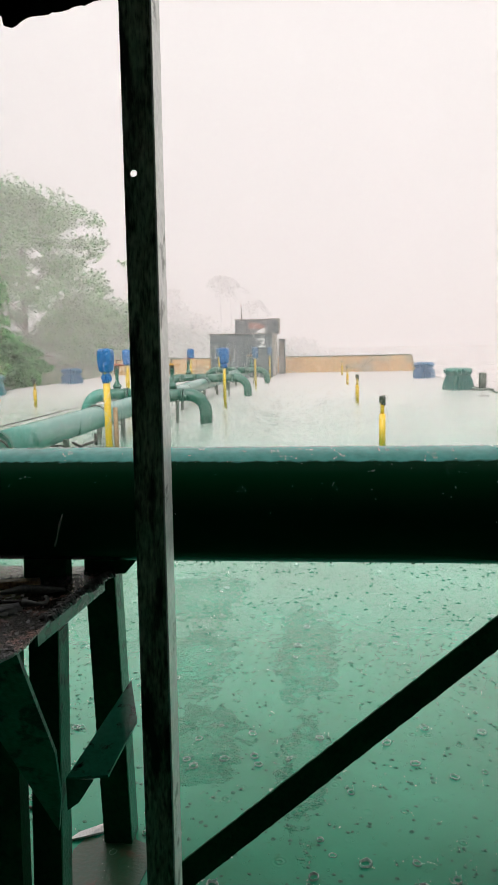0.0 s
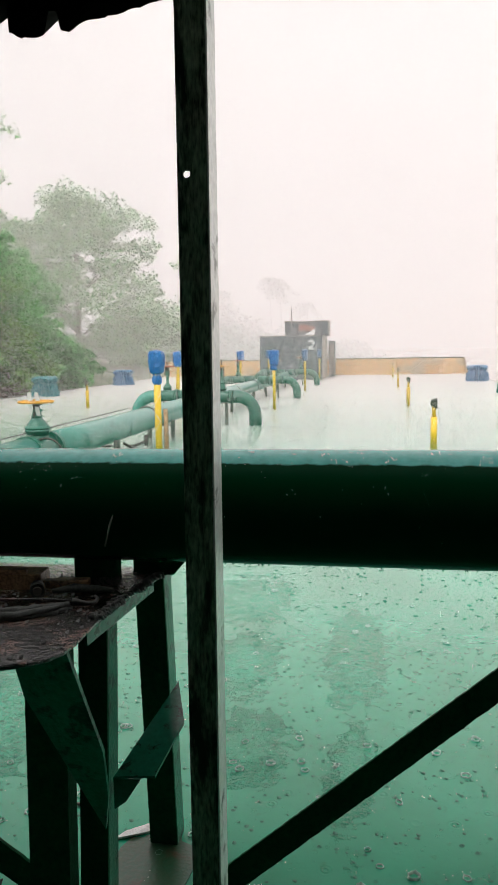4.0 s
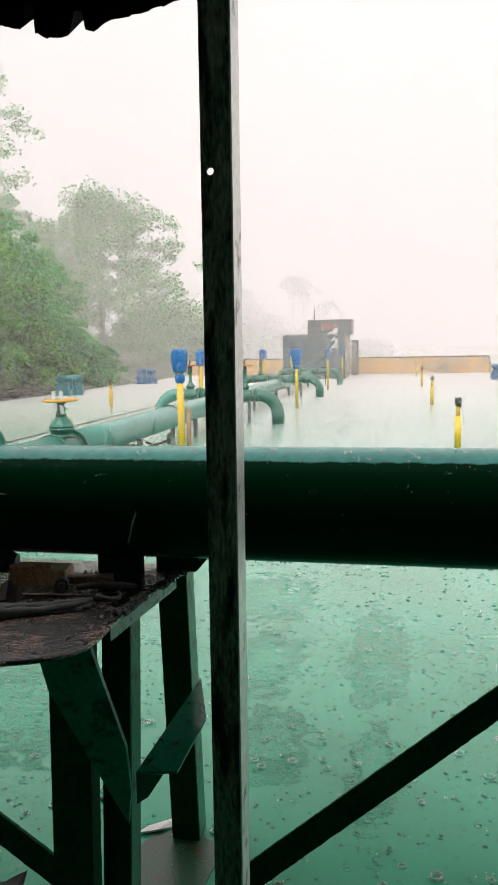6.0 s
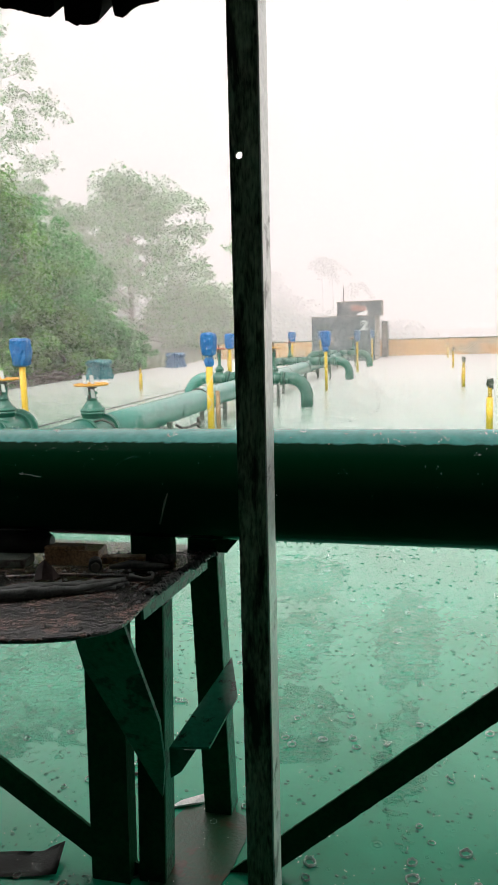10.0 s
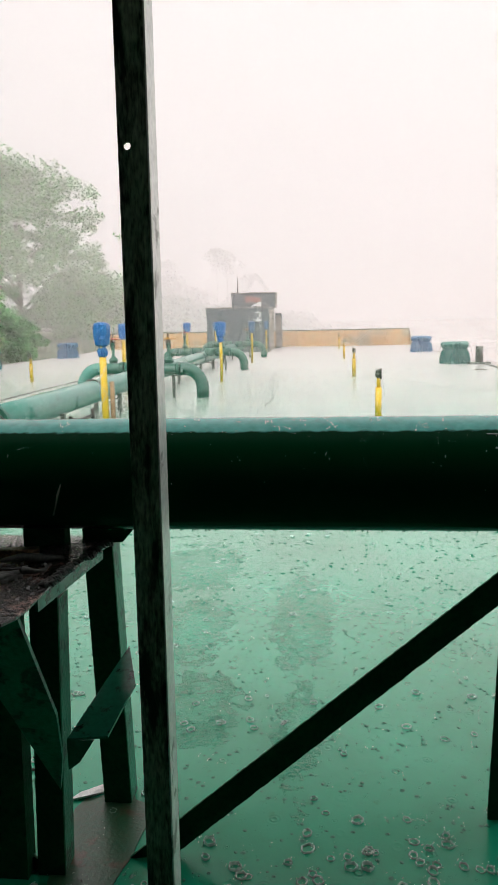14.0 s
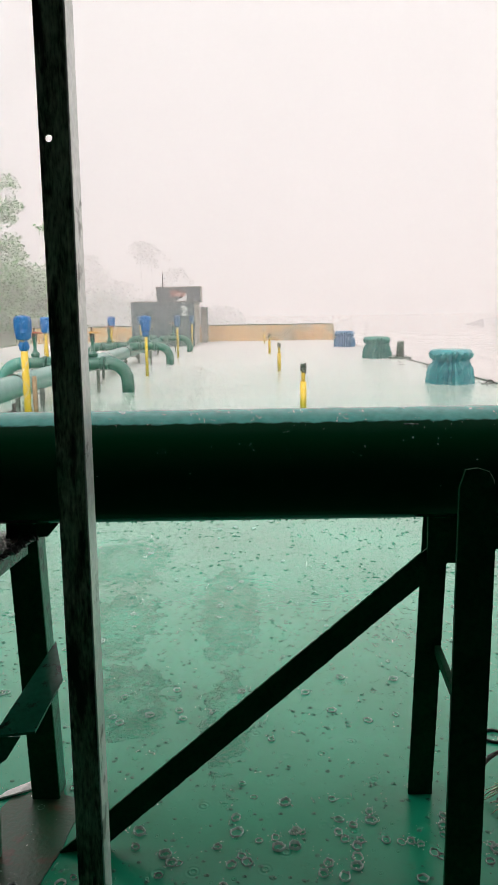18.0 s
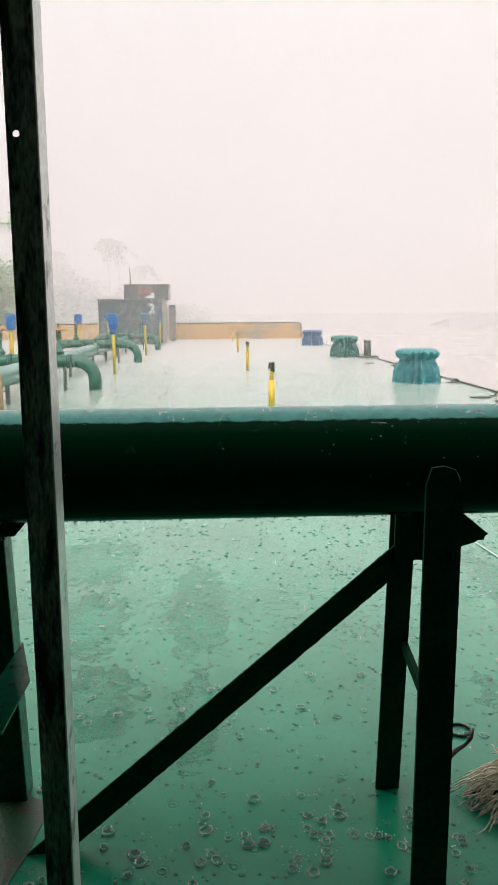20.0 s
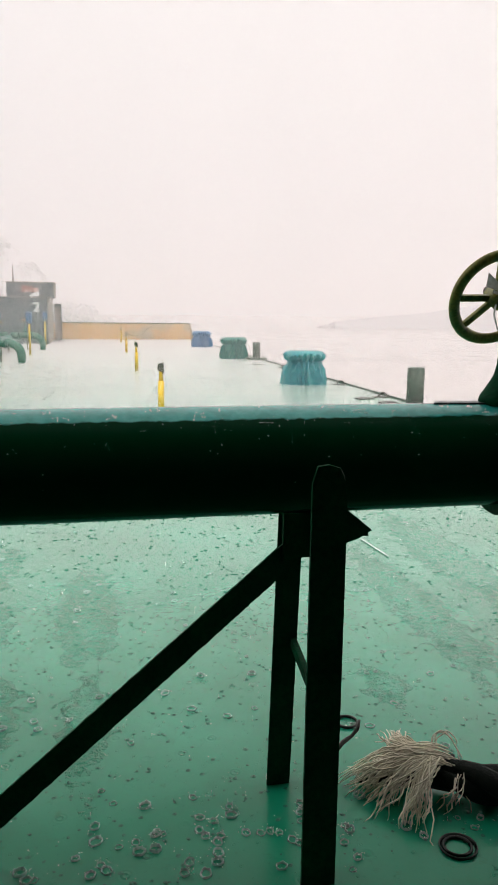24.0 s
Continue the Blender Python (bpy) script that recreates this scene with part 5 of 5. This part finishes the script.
for i in range(150):
    p0 = Vector((random.uniform(-0.16, 0.09), random.gauss(0, 0.035), 0.004))
    p0.x += p0.y * 0.25
    a = random.uniform(0, 6.3)
    d = Vector((math.cos(a), math.sin(a) * 0.6, 0)) * random.uniform(0.02, 0.06)
    hi, bend = random.uniform(0.004, 0.026), Vector((-d.y, d.x, 0)) * random.uniform(-0.8, 0.8)
    tube(bm, [p0 + d * u + bend * u * (1 - u) + Vector((0, 0, hi * 3.2 * u * (1 - u) + random.uniform(0, 0.003))) for u in (0, 0.2, 0.4, 0.6, 0.8, 1.0)], random.uniform(0.0005, 0.0011), 4)
tagged(part("twig_mat", bm, M_CLOTH, jd), kind="stuff")
# crumbs of rust and leaf litter over the plate and fringe on its edge
random.seed(22)
bm = B()
for i in range(420):
    x, y = random.uniform(-1.35, -0.60), random.uniform(1.45, 2.08)
    if x > -0.705 or (y < 1.62 and random.random() < 0.7):
        continue
    s = random.uniform(0.003, 0.010)
    slab(bm, [(x, y, 0.001), (x + s, y + s * random.uniform(-0.5, 0.5), 0.001), (x + s * 0.7, y + s, 0.002 + s * 0.5), (x - s * 0.3, y + s * 0.6, 0.003)], 0.0015)
litter = thing("leaf_litter", "crumbs of rust and rotten leaves on the bench", "debris", (0, 0, TOP))
tagged(part("crumbs", bm, M_CLOTH, litter), kind="stuff")
random.seed(23)
bm = B()
for i in range(120):
    u = 1 - 0.75 * random.random() ** 1.7
    p0 = Vector((-0.698 + 0.085 * max(0.0, u - 0.3) + random.gauss(0, 0.006), 1.56 + 0.58 * u, 0.0))
    tube(bm, [p0 + Vector((-0.012, 0, 0.004)), p0 + Vector((0.004, 0, random.uniform(0.002, 0.012))), p0 + Vector((0.010, random.uniform(-0.01, 0.01), -0.001 - 0.005 * random.random() ** 2))], random.uniform(0.0014, 0.0046), 5)
fr = thing("root_fringe", "wet root fringe hanging over the bench edge", "debris", (0, 0, TOP))
tagged(part("fringe_mat", bm, M_CLOTH, fr), kind="stuff")

# things lying on the deck under the bench
li = thing("plastic_litter", "crumpled white plastic scrap on the wet deck", "litter", (-0.80, 2.235, 0.0), 20)
bm = B()
slab(bm, [(-0.07, -0.015, 0.002), (0.0, -0.02, 0.01), (0.075, 0.0, 0.002), (0.06, 0.025, 0.015), (-0.03, 0.015, 0.004)], 0.006)
part("scrap", bm, M_LITTER, li)
mt = thing("rubber_scrap", "curled black rubber scrap on the wet deck", "rubber scrap", (-1.19, 1.855, 0.0), 12)
bm = B()
gridv = {}
for i in range(13):
    for j in range(6):
        u, w = i / 12, j / 5
        x, y = -0.18 + 0.27 * u, -0.055 + 0.11 * w
        gridv[i, j] = bm.verts.new((x, y, 0.006 + 0.04 * max(0, u - 0.75) * 3 * (0.3 + w) + 0.008 * noise.noise((x * 14, y * 14, 0))))
for i in range(12):
    for j in range(5):
        bm.faces.new((gridv[i, j], gridv[i + 1, j], gridv[i + 1, j + 1], gridv[i, j + 1])).smooth = True
bmesh.ops.solidify(bm, geom=bm.faces[:], thickness=0.006)
part("flap", bm, M_RUBBER, mt)
rod = thing("thin_rod", "thin pale rod lying on the wet deck", "rod", (0, 0, 0))
part("rod_body", tube(B(), [(1.814, 4.84, 0.006), (1.862, 4.44, 0.006)], 0.006, 6), M_LITTER, rod)
stick = thing("thin_stick", "thin dark stick lying on the deck", "stick", (-1.05, 2.35, 0.0), 0)
part("stick_body", tube(B(), [(-0.12, 0, 0.006), (0.0, 0.01, 0.008), (0.14, 0, 0.006)], 0.005, 6), M_IRON, stick)


# ---- trees on the bank ----
def leaf_cloud(name, parent, mat, centres, per, size, seed, droop=1.1, broad=0.30):
    """A crown of single pointed leaves scattered in clumps, most of them drooping."""
    rs = np.random.RandomState(seed)
    n = len(centres) * per
    c = np.repeat(np.array([tuple(p) for p, _ in centres]), per, 0)
    r = np.repeat(np.array([q for _, q in centres]), per)
    d = rs.normal(size=(n, 3)) * np.array([1, 1, 0.75])
    d[:, 2] = np.where(d[:, 2] < 0, d[:, 2] * 0.55, d[:, 2])
    d /= np.linalg.norm(d, axis=1)[:, None]
    p = c + d * (r * rs.uniform(0, 1, n) ** 0.5)[:, None]
    s = size * rs.uniform(0.55, 1.35, n)
    a = rs.uniform(0, 6.283, n)
    u = np.stack([np.cos(a), np.sin(a), rs.uniform(-droop, 0.45, n)], 1)
    u /= np.linalg.norm(u, axis=1)[:, None]
    w = np.cross(u, rs.normal(size=(n, 3)))
    w /= np.linalg.norm(w, axis=1)[:, None]
    u, w = u * s[:, None], w * (s * broad)[:, None]
    v = np.stack([p, p + u * 0.5 + w, p + u, p + u * 0.5 - w], 1).astype(np.float32)
    me = bpy.data.meshes.new(name)
    me.vertices.add(4 * n)
    me.vertices.foreach_set("co", v.ravel())
    me.loops.add(4 * n)
    me.loops.foreach_set("vertex_index", np.arange(4 * n, dtype=np.int32))
    me.polygons.add(n)
    me.polygons.foreach_set("loop_start", np.arange(0, 4 * n, 4, dtype=np.int32))
    me.update()
    me.materials.append(mat)
    ob = new(name, me)
    if parent is not None:
        ob.parent = parent
    return tagged(ob, kind="stuff")


def tree(x, y, z, h, spread, seed, mat, label, clumps=70, per=80, size=0.2, low=0.25, lean=(0, 0), cr=0.16, name="tree"):
    rnd = random.Random(seed)
    t = thing(name, label, "tree", (x, y, z), 0, "trees on the river bank")

    def stem(u):
        return Vector((lean[0] * u * u + 0.03 * h * noise.noise((seed, u * 3, 0)), lean[1] * u * u + 0.03 * h * noise.noise((seed, u * 3, 9)), h * 0.93 * u))
    part("trunk", tube(B(), [stem(i / 9) for i in range(10)], [0.020 * h * (1 - 0.88 * i / 9) for i in range(10)], 10), M_BARK, t)
    centres = []
    for i in range(clumps):
        u = low + (1 - low) * (i + rnd.random()) / clumps
        f = (u - low) / (1 - low)
        a = i * 2.399 + rnd.uniform(-0.6, 0.6)
        rr = spread * max(0.1, (1 - f ** 2.5) ** 0.62 * (0.72 + 0.28 * min(1, f * 4))) * rnd.uniform(0.30, 1.22) ** 0.7
        rr *= 1 + 0.5 * noise.noise((math.cos(a) * 1.5 + seed, math.sin(a) * 1.5, f * 3))
        base = stem(max(0.05, u - 0.12))
        end = stem(u) + Vector((math.cos(a) * rr, math.sin(a) * rr, h * 0.05 * rnd.uniform(-1, 1)))
        centres.append((end, spread * cr * rnd.uniform(0.6, 1.4)))
        if i % 5 == 0:
            mid = base.lerp(end, 0.5) + Vector((0, 0, 0.10 * rr))
            part("limb", tube(B(), [base, mid, end], [0.008 * h * (1.05 - u), 0.005 * h * (1.05 - u), 0.010], 6), M_BARK, t)
    leaf_cloud("crown", t, mat, centres, per, size, seed, 1.1, 0.36)
    return t


tree(-28.6, 69.5, 0.2, 17.4, 9.6, 3, M_LEAF, "tall leafy tree with drooping crown on the bank", 210, 210, 0.32, 0.02, cr=0.125)
tree(-36.5, 63.0, 0.3, 16.6, 7.6, 4, M_LEAF, "leafy tree with a pale trunk on the bank", 100, 200, 0.32, 0.12, cr=0.14)
tree(-45.0, 66.0, 0.2, 34.0, 8.5, 7, M_LEAF, "tall sparse tree leaning over the bank", 130, 90, 0.34, 0.40, (2.8, 0.4), 0.12)
tree(-25.5, 84.0, 0.0, 7.0, 4.6, 9, M_LEAF, "pale rain-dimmed tree on the far bank", 100, 70, 0.5, 0.05, cr=0.18)
tree(-33.5, 40.0, 0.4, 14.0, 5.5, 12, M_LEAF, "tall leafy tree behind the bank bushes", 170, 85, 0.32, 0.1, cr=0.14)
for k, (x, y, h, s) in enumerate(((-16.3, 23.5, 5.6, 2.3), (-17.0, 27.0, 8.6, 2.8), (-17.4, 30.3, 8.2, 2.7), (-18.2, 24.8, 9.4, 2.9), (-15.7, 30.0, 3.2, 1.7), (-15.6, 33.6, 3.0, 1.8), (-20.5, 27.5, 11.0, 3.2), (-16.4, 20.6, 5.0, 2.4), (-15.8, 36.5, 2.2, 1.4), (-19.4, 38.0, 7.4, 2.7), (-22.5, 42.0, 9.0, 3.4))):
    tree(x, y, 0.0, h, s, 30 + k, M_LEAF_LIGHT if k in (0, 1, 4, 7) else M_LEAF, "dense bank bush with drooping yellow-green leaves", 100, 190, 0.17, 0.03, cr=0.19, name="bush")

dw = thing("driftwood_pile", "tangled pile of grey driftwood and roots at the bank", "driftwood", (-14.9, 26.2, -0.6))
random.seed(31)
for i in range(80):
    p0 = Vector((random.uniform(-0.8, 0.8), random.uniform(-2.2, 2.6), random.uniform(0.1, 0.9)))
    a = random.uniform(0, 6.28)
    d = Vector((math.cos(a) * 0.6, math.sin(a), random.uniform(-0.2, 0.25))) * random.uniform(0.5, 1.3)
    part("branch", tube(B(), [p0 - d, p0 + Vector((0, 0, random.uniform(0, 0.25))), p0 + d], [0.02, random.uniform(0.025, 0.05), 0.012], 6), M_BARK, dw)

# plain distance with haze put in as glow: woods up the river and the far shore
rnd = random.Random(77)


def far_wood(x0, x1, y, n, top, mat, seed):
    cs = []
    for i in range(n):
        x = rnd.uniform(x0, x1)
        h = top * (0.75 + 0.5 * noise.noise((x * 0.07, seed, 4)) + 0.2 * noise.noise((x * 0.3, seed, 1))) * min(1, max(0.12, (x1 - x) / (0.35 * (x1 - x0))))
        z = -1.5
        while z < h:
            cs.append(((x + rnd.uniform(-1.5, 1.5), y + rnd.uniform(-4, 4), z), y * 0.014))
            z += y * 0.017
    tagged(leaf_cloud("backdrop", None, mat, cs, 30, y * 0.0065, seed), "distant riverside woods, rain haze given as a pale glow", "woods", kind="structure")


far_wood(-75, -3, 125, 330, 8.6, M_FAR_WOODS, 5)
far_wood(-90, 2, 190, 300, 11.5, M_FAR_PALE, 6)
bm = B()
cs = []
for x, y, h in ((-17.5, 125, 13.2), (-16.0, 127, 12.0), (-26.0, 125, 11.5), (-11.5, 128, 9.0)):
    tube(bm, [(x, y, -2), (x + 0.3, y, h * 0.5), (x + 0.1, y, h)], [0.09, 0.07, 0.05], 6)
    for k in range(11):
        a, ln_, up = rnd.uniform(0, 6.28), rnd.uniform(1.5, 3.4), rnd.uniform(-0.2, 1.3)
        for q in range(1, 8):
            u = q / 7
            cs.append(((x + math.cos(a) * ln_ * u, y + math.sin(a) * ln_ * u, h + up * u * 1.6 - 2.2 * u * u), 0.46))
tagged(part("backdrop", bm, M_FAR_PALE, None), "thin palm trunks far up the river, haze as a pale glow", "palms", kind="structure")
tagged(leaf_cloud("backdrop", None, M_FAR_PALE, cs, 16, 0.36, 9), "tall palms far up the river, haze as a pale glow", "palms", kind="structure")
hills = B()
vs = []
for i in range(120):
    x = 58 + i * 3.2
    z = (6.6 + 2.6 * noise.noise((x * 0.03, 2, 0)) + 0.9 * noise.noise((x * 0.15, 5, 0))) * min(1, i / 16)
    vs.append((hills.verts.new((x, 182, -1.72)), hills.verts.new((x, 183, max(-1.5, z))), hills.verts.new((x, 200, -1.72))))
for a, b in zip(vs, vs[1:]):
    hills.faces.new((a[0], b[0], b[1], a[1]))
    hills.faces.new((a[1], b[1], b[2], a[2]))
tagged(part("backdrop", hills, M_FAR_SHORE, None), "low wooded far shore, its rain haze given as a glow", "far shore", kind="structure")


# ---- the rain itself: falling drops, splashes on the deck ----
def slivers(name, label, n, draw, seed):
    rs = np.random.RandomState(seed)
    p, way, w, h = draw(rs, n)
    side = np.cross(way, rs.normal(size=(n, 3)))
    side /= np.linalg.norm(side, axis=1)[:, None]
    side *= w[:, None] * 0.5
    v = np.stack([p - side, p + side, p + way * h[:, None]], 1).astype(np.float32)
    me = bpy.data.meshes.new(name)
    me.vertices.add(3 * n)
    me.vertices.foreach_set("co", v.ravel())
    me.loops.add(3 * n)
    me.loops.foreach_set("vertex_index", np.arange(3 * n, dtype=np.int32))
    me.polygons.add(n)
    me.polygons.foreach_set("loop_start", np.arange(0, 3 * n, 3, dtype=np.int32))
    me.update()
    me.materials.append(M_RAIN)
    return tagged(new(name, me), label, "rain", kind="stuff")


def rain_threads():
    """Fine threads of falling water over the barge, the bank and the river, standing in for haze; a denser band is
    added past the bow.
    """
    rs = np.random.RandomState(1)
    quads = []
    y = 6.0
    while y < 74:
        w = (0.000003 if y < 47 else 0.000007 if y < 57.5 else 0.000006) * y                      # a thread's width
        dense = 0.0088 if y < 47 else 0.030 if y < 57.5 else 0.004   # share of the view each metre covers
        step = w * 0.64 / (dense * 2.0)
        n = int(1.5 * (y + 2) / step)
        x = -0.85 * (y + 2) + (np.arange(n) + rs.uniform(0, 1, n)) * step
        yy = y + rs.uniform(0, 2, n)
        a = rs.uniform(0, np.pi, n)
        dx, dy = np.cos(a) * w / 2, np.sin(a) * w / 2
        top, low = 4.0 + 0.45 * yy, np.full(n, 0.0)
        low[(x < EDGE_L) | (x > EDGE_R) | (yy > BOW)] = -1.6
        lean = rs.uniform(0.0, 0.09, n) * (top - low)
        q = np.empty((n, 4, 3), np.float32)
        for k, (s, up) in enumerate(((-1, 0), (1, 0), (1, 1), (-1, 1))):
            q[:, k, 0] = x + s * dx + lean * up
            q[:, k, 1] = yy + s * dy
            q[:, k, 2] = np.where(up, top, low)
        quads.append(q)
        y += 2.0
    q = np.concatenate(quads)
    n = len(q)
    me = bpy.data.meshes.new("rain")
    me.vertices.add(4 * n)
    me.vertices.foreach_set("co", q.ravel())
    me.loops.add(4 * n)
    me.loops.foreach_set("vertex_index", np.arange(4 * n, dtype=np.int32))
    me.polygons.add(n)
    me.polygons.foreach_set("loop_start", np.arange(0, 4 * n, 4, dtype=np.int32))
    me.update()
    me.materials.append(M_RAIN)
    return tagged(new("rain", me), "dense fine threads of falling rain over the barge", "rain", kind="stuff")


def spray(rs, n):
    """Drops thrown up off the deck."""
    y = 7.5 + 38.9 * rs.uniform(0, 1, n)
    x = np.clip(rs.uniform(-1, 1, n) * (0.75 * y + 1.2), EDGE_L, EDGE_R)
    x = np.where((x == EDGE_L) | (x == EDGE_R), rs.uniform(EDGE_L, EDGE_R, n), x)
    p = np.stack([x, y, np.zeros(n)], 1)
    way = rs.normal(size=(n, 3)) * np.array([1.0, 1.0, 0.3]) + np.array([0, 0, 0.6])
    way[:, 2] = np.abs(way[:, 2])
    way /= np.linalg.norm(way, axis=1)[:, None]
    return p, way, 0.0012 + 0.00010 * y, (0.008 + 0.0034 * y) * rs.uniform(0.1, 1, n) ** 2.0


def big_drops(rs, n):
    """Single heavy drops drawn out by their fall."""
    y = rs.uniform(2.6, 9.0, n)
    p = np.stack([rs.uniform(-0.62, 0.62, n) * y, y, rs.uniform(0.1, 3.6, n)], 1)
    way = np.stack([rs.uniform(-0.06, 0.02, n), rs.uniform(-0.03, 0.03, n), np.full(n, -1.0)], 1)
    return p, way, rs.uniform(0.0015, 0.0040, n), rs.uniform(0.015, 0.045, n)


rain_threads()
slivers("rain_spray", "fine spray of drops splashing off the deck", 1150000, spray, 3)
slivers("falling_drops", "large bright rain drops falling over the deck", 420, big_drops, 5)

# drop rings and crowns on the near deck
rnd = random.Random(91)
small_v, small_f, crown_v, crown_f, drop_v, drop_f = [], [], [], [], [], []


def add_dimple(x, y, r):
    """A low wavy ring with a raised lip, where a drop has just struck."""
    b, ph = len(small_v), rnd.uniform(0, 6.28)
    h = r * rnd.uniform(0.25, 0.7)
    for k in range(10):
        a = k * math.pi / 5
        w = 1 + 0.12 * math.sin(a * 2 + ph) + 0.06 * math.sin(a * 3 + ph * 2)
        up = h * (0.6 + 0.4 * math.sin(a + ph))
        for rr, zz in ((r * w * 0.05, up * 0.7), (r * w * 0.5, up), (r * w * 0.95, up * 0.5), (r * w * 1.5, 0.0)):
            small_v.append((x + rr * math.cos(a), y + rr * math.sin(a), zz + 0.001))
    for k in range(10):
        for j in range(3):
            small_f.append((b + 4 * k + j, b + 4 * k + j + 1, b + 4 * ((k + 1) % 10) + j + 1, b + 4 * ((k + 1) % 10) + j))


def add_crown(x, y, r):
    """A thin jagged crown of water flaring from the film."""
    b, h, t, ph = len(crown_v), r * rnd.uniform(0.35, 0.85), r * 0.10, rnd.uniform(0, 6.28)
    for k in range(20):
        a = k * math.pi / 10
        w = 1 + 0.10 * math.sin(a * 2 + ph) + 0.06 * math.sin(a * 5 + ph)
        top = h * (0.45 + 0.55 * abs(math.sin(a * 3.5 + ph)) * rnd.uniform(0.5, 1.2))
        for rr, zz in ((r * w - t * 1.6, 0.0), (r * w * 1.10 - t * 0.5, top), (r * w * 1.10 + t * 0.5, top), (r * w + t * 2.2, 0.0)):
            crown_v.append((x + rr * math.cos(a), y + rr * math.sin(a), zz + 0.001))
    for k in range(20):
        for j in range(3):
            crown_f.append((b + 4 * k + j, b + 4 * k + j + 1, b + 4 * ((k + 1) % 20) + j + 1, b + 4 * ((k + 1) % 20) + j))


def add_drops(x, y, z0, r, n):
    for _ in range(n):
        a, q, s = rnd.uniform(0, 6.28), r * rnd.uniform(0.6, 2.4), rnd.uniform(0.0006, 0.0018)
        bx, by, bz = x + q * math.cos(a), y + q * math.sin(a), z0 + rnd.uniform(0.002, 0.6) * r * 1.6
        b = len(drop_v)
        drop_v.extend(((bx + s, by, bz), (bx, by + s, bz), (bx - s, by, bz), (bx, by - s, bz), (bx, by, bz + s * 2.0), (bx, by, bz - s)))
        for e in range(4):
            drop_f.append((b + e, b + (e + 1) % 4, b + 4))
            drop_f.append((b + (e + 1) % 4, b + e, b + 5))


for i in range(3900):
    y = 1.8 + 7.5 * rnd.random() ** 1.1
    x = rnd.uniform(-0.60, 0.52) * (y + 1.0)
    add_dimple(x, y, rnd.uniform(0.0028, 0.0062) * (0.45 + 0.24 * y))
    if rnd.random() < 0.32:
        add_drops(x, y, 0, 0.012, rnd.randint(1, 5))
for i in range(210):
    y = 1.8 + 4.0 * rnd.random() ** 1.5
    x = rnd.uniform(-0.55, 0.52) * (y + 1.0)
    r = rnd.uniform(0.008, 0.016)
    add_crown(x, y, r)
    if rnd.random() < 0.45:
        add_drops(x, y, 0, r, rnd.randint(3, 9))
# splashes on the big pipe's back
for i in range(46):
    x, a = rnd.uniform(-1.7, 1.25), radians(rnd.uniform(-5, 32))
    r = rnd.uniform(0.004, 0.011)
    y, z0 = PY - PR * math.sin(a), PZ + PR * math.cos(a) - 0.002
    add_drops(x, y, z0, r, rnd.randint(4, 12))
# heavier crowns under the dripping roof edge
for i in range(42):
    x, y = rnd.gauss(0.36, 0.42), rnd.gauss(1.98, 0.10)
    r = rnd.uniform(0.009, 0.018)
    add_crown(x, y, r)
    add_drops(x, y, 0, r, rnd.randint(6, 16))
for name, vs, fs, mat, label in (("drop_rings", small_v, small_f, M_SPLASH, "small rings where rain drops strike the wet deck"),
                                 ("splash_crowns", crown_v, crown_f, M_CROWN, "clear crowns of water thrown up by heavy drops"),
                                 ("flung_drops", drop_v, drop_f, M_RAIN, "bright droplets flung up where rain strikes the deck")):
    me = bpy.data.meshes.new(name)
    me.from_pydata(vs, [], fs)
    me.materials.append(mat)
    for f in me.polygons:
        f.use_smooth = mat is not M_RAIN
    tagged(new(name, me), label, "splash", kind="stuff")
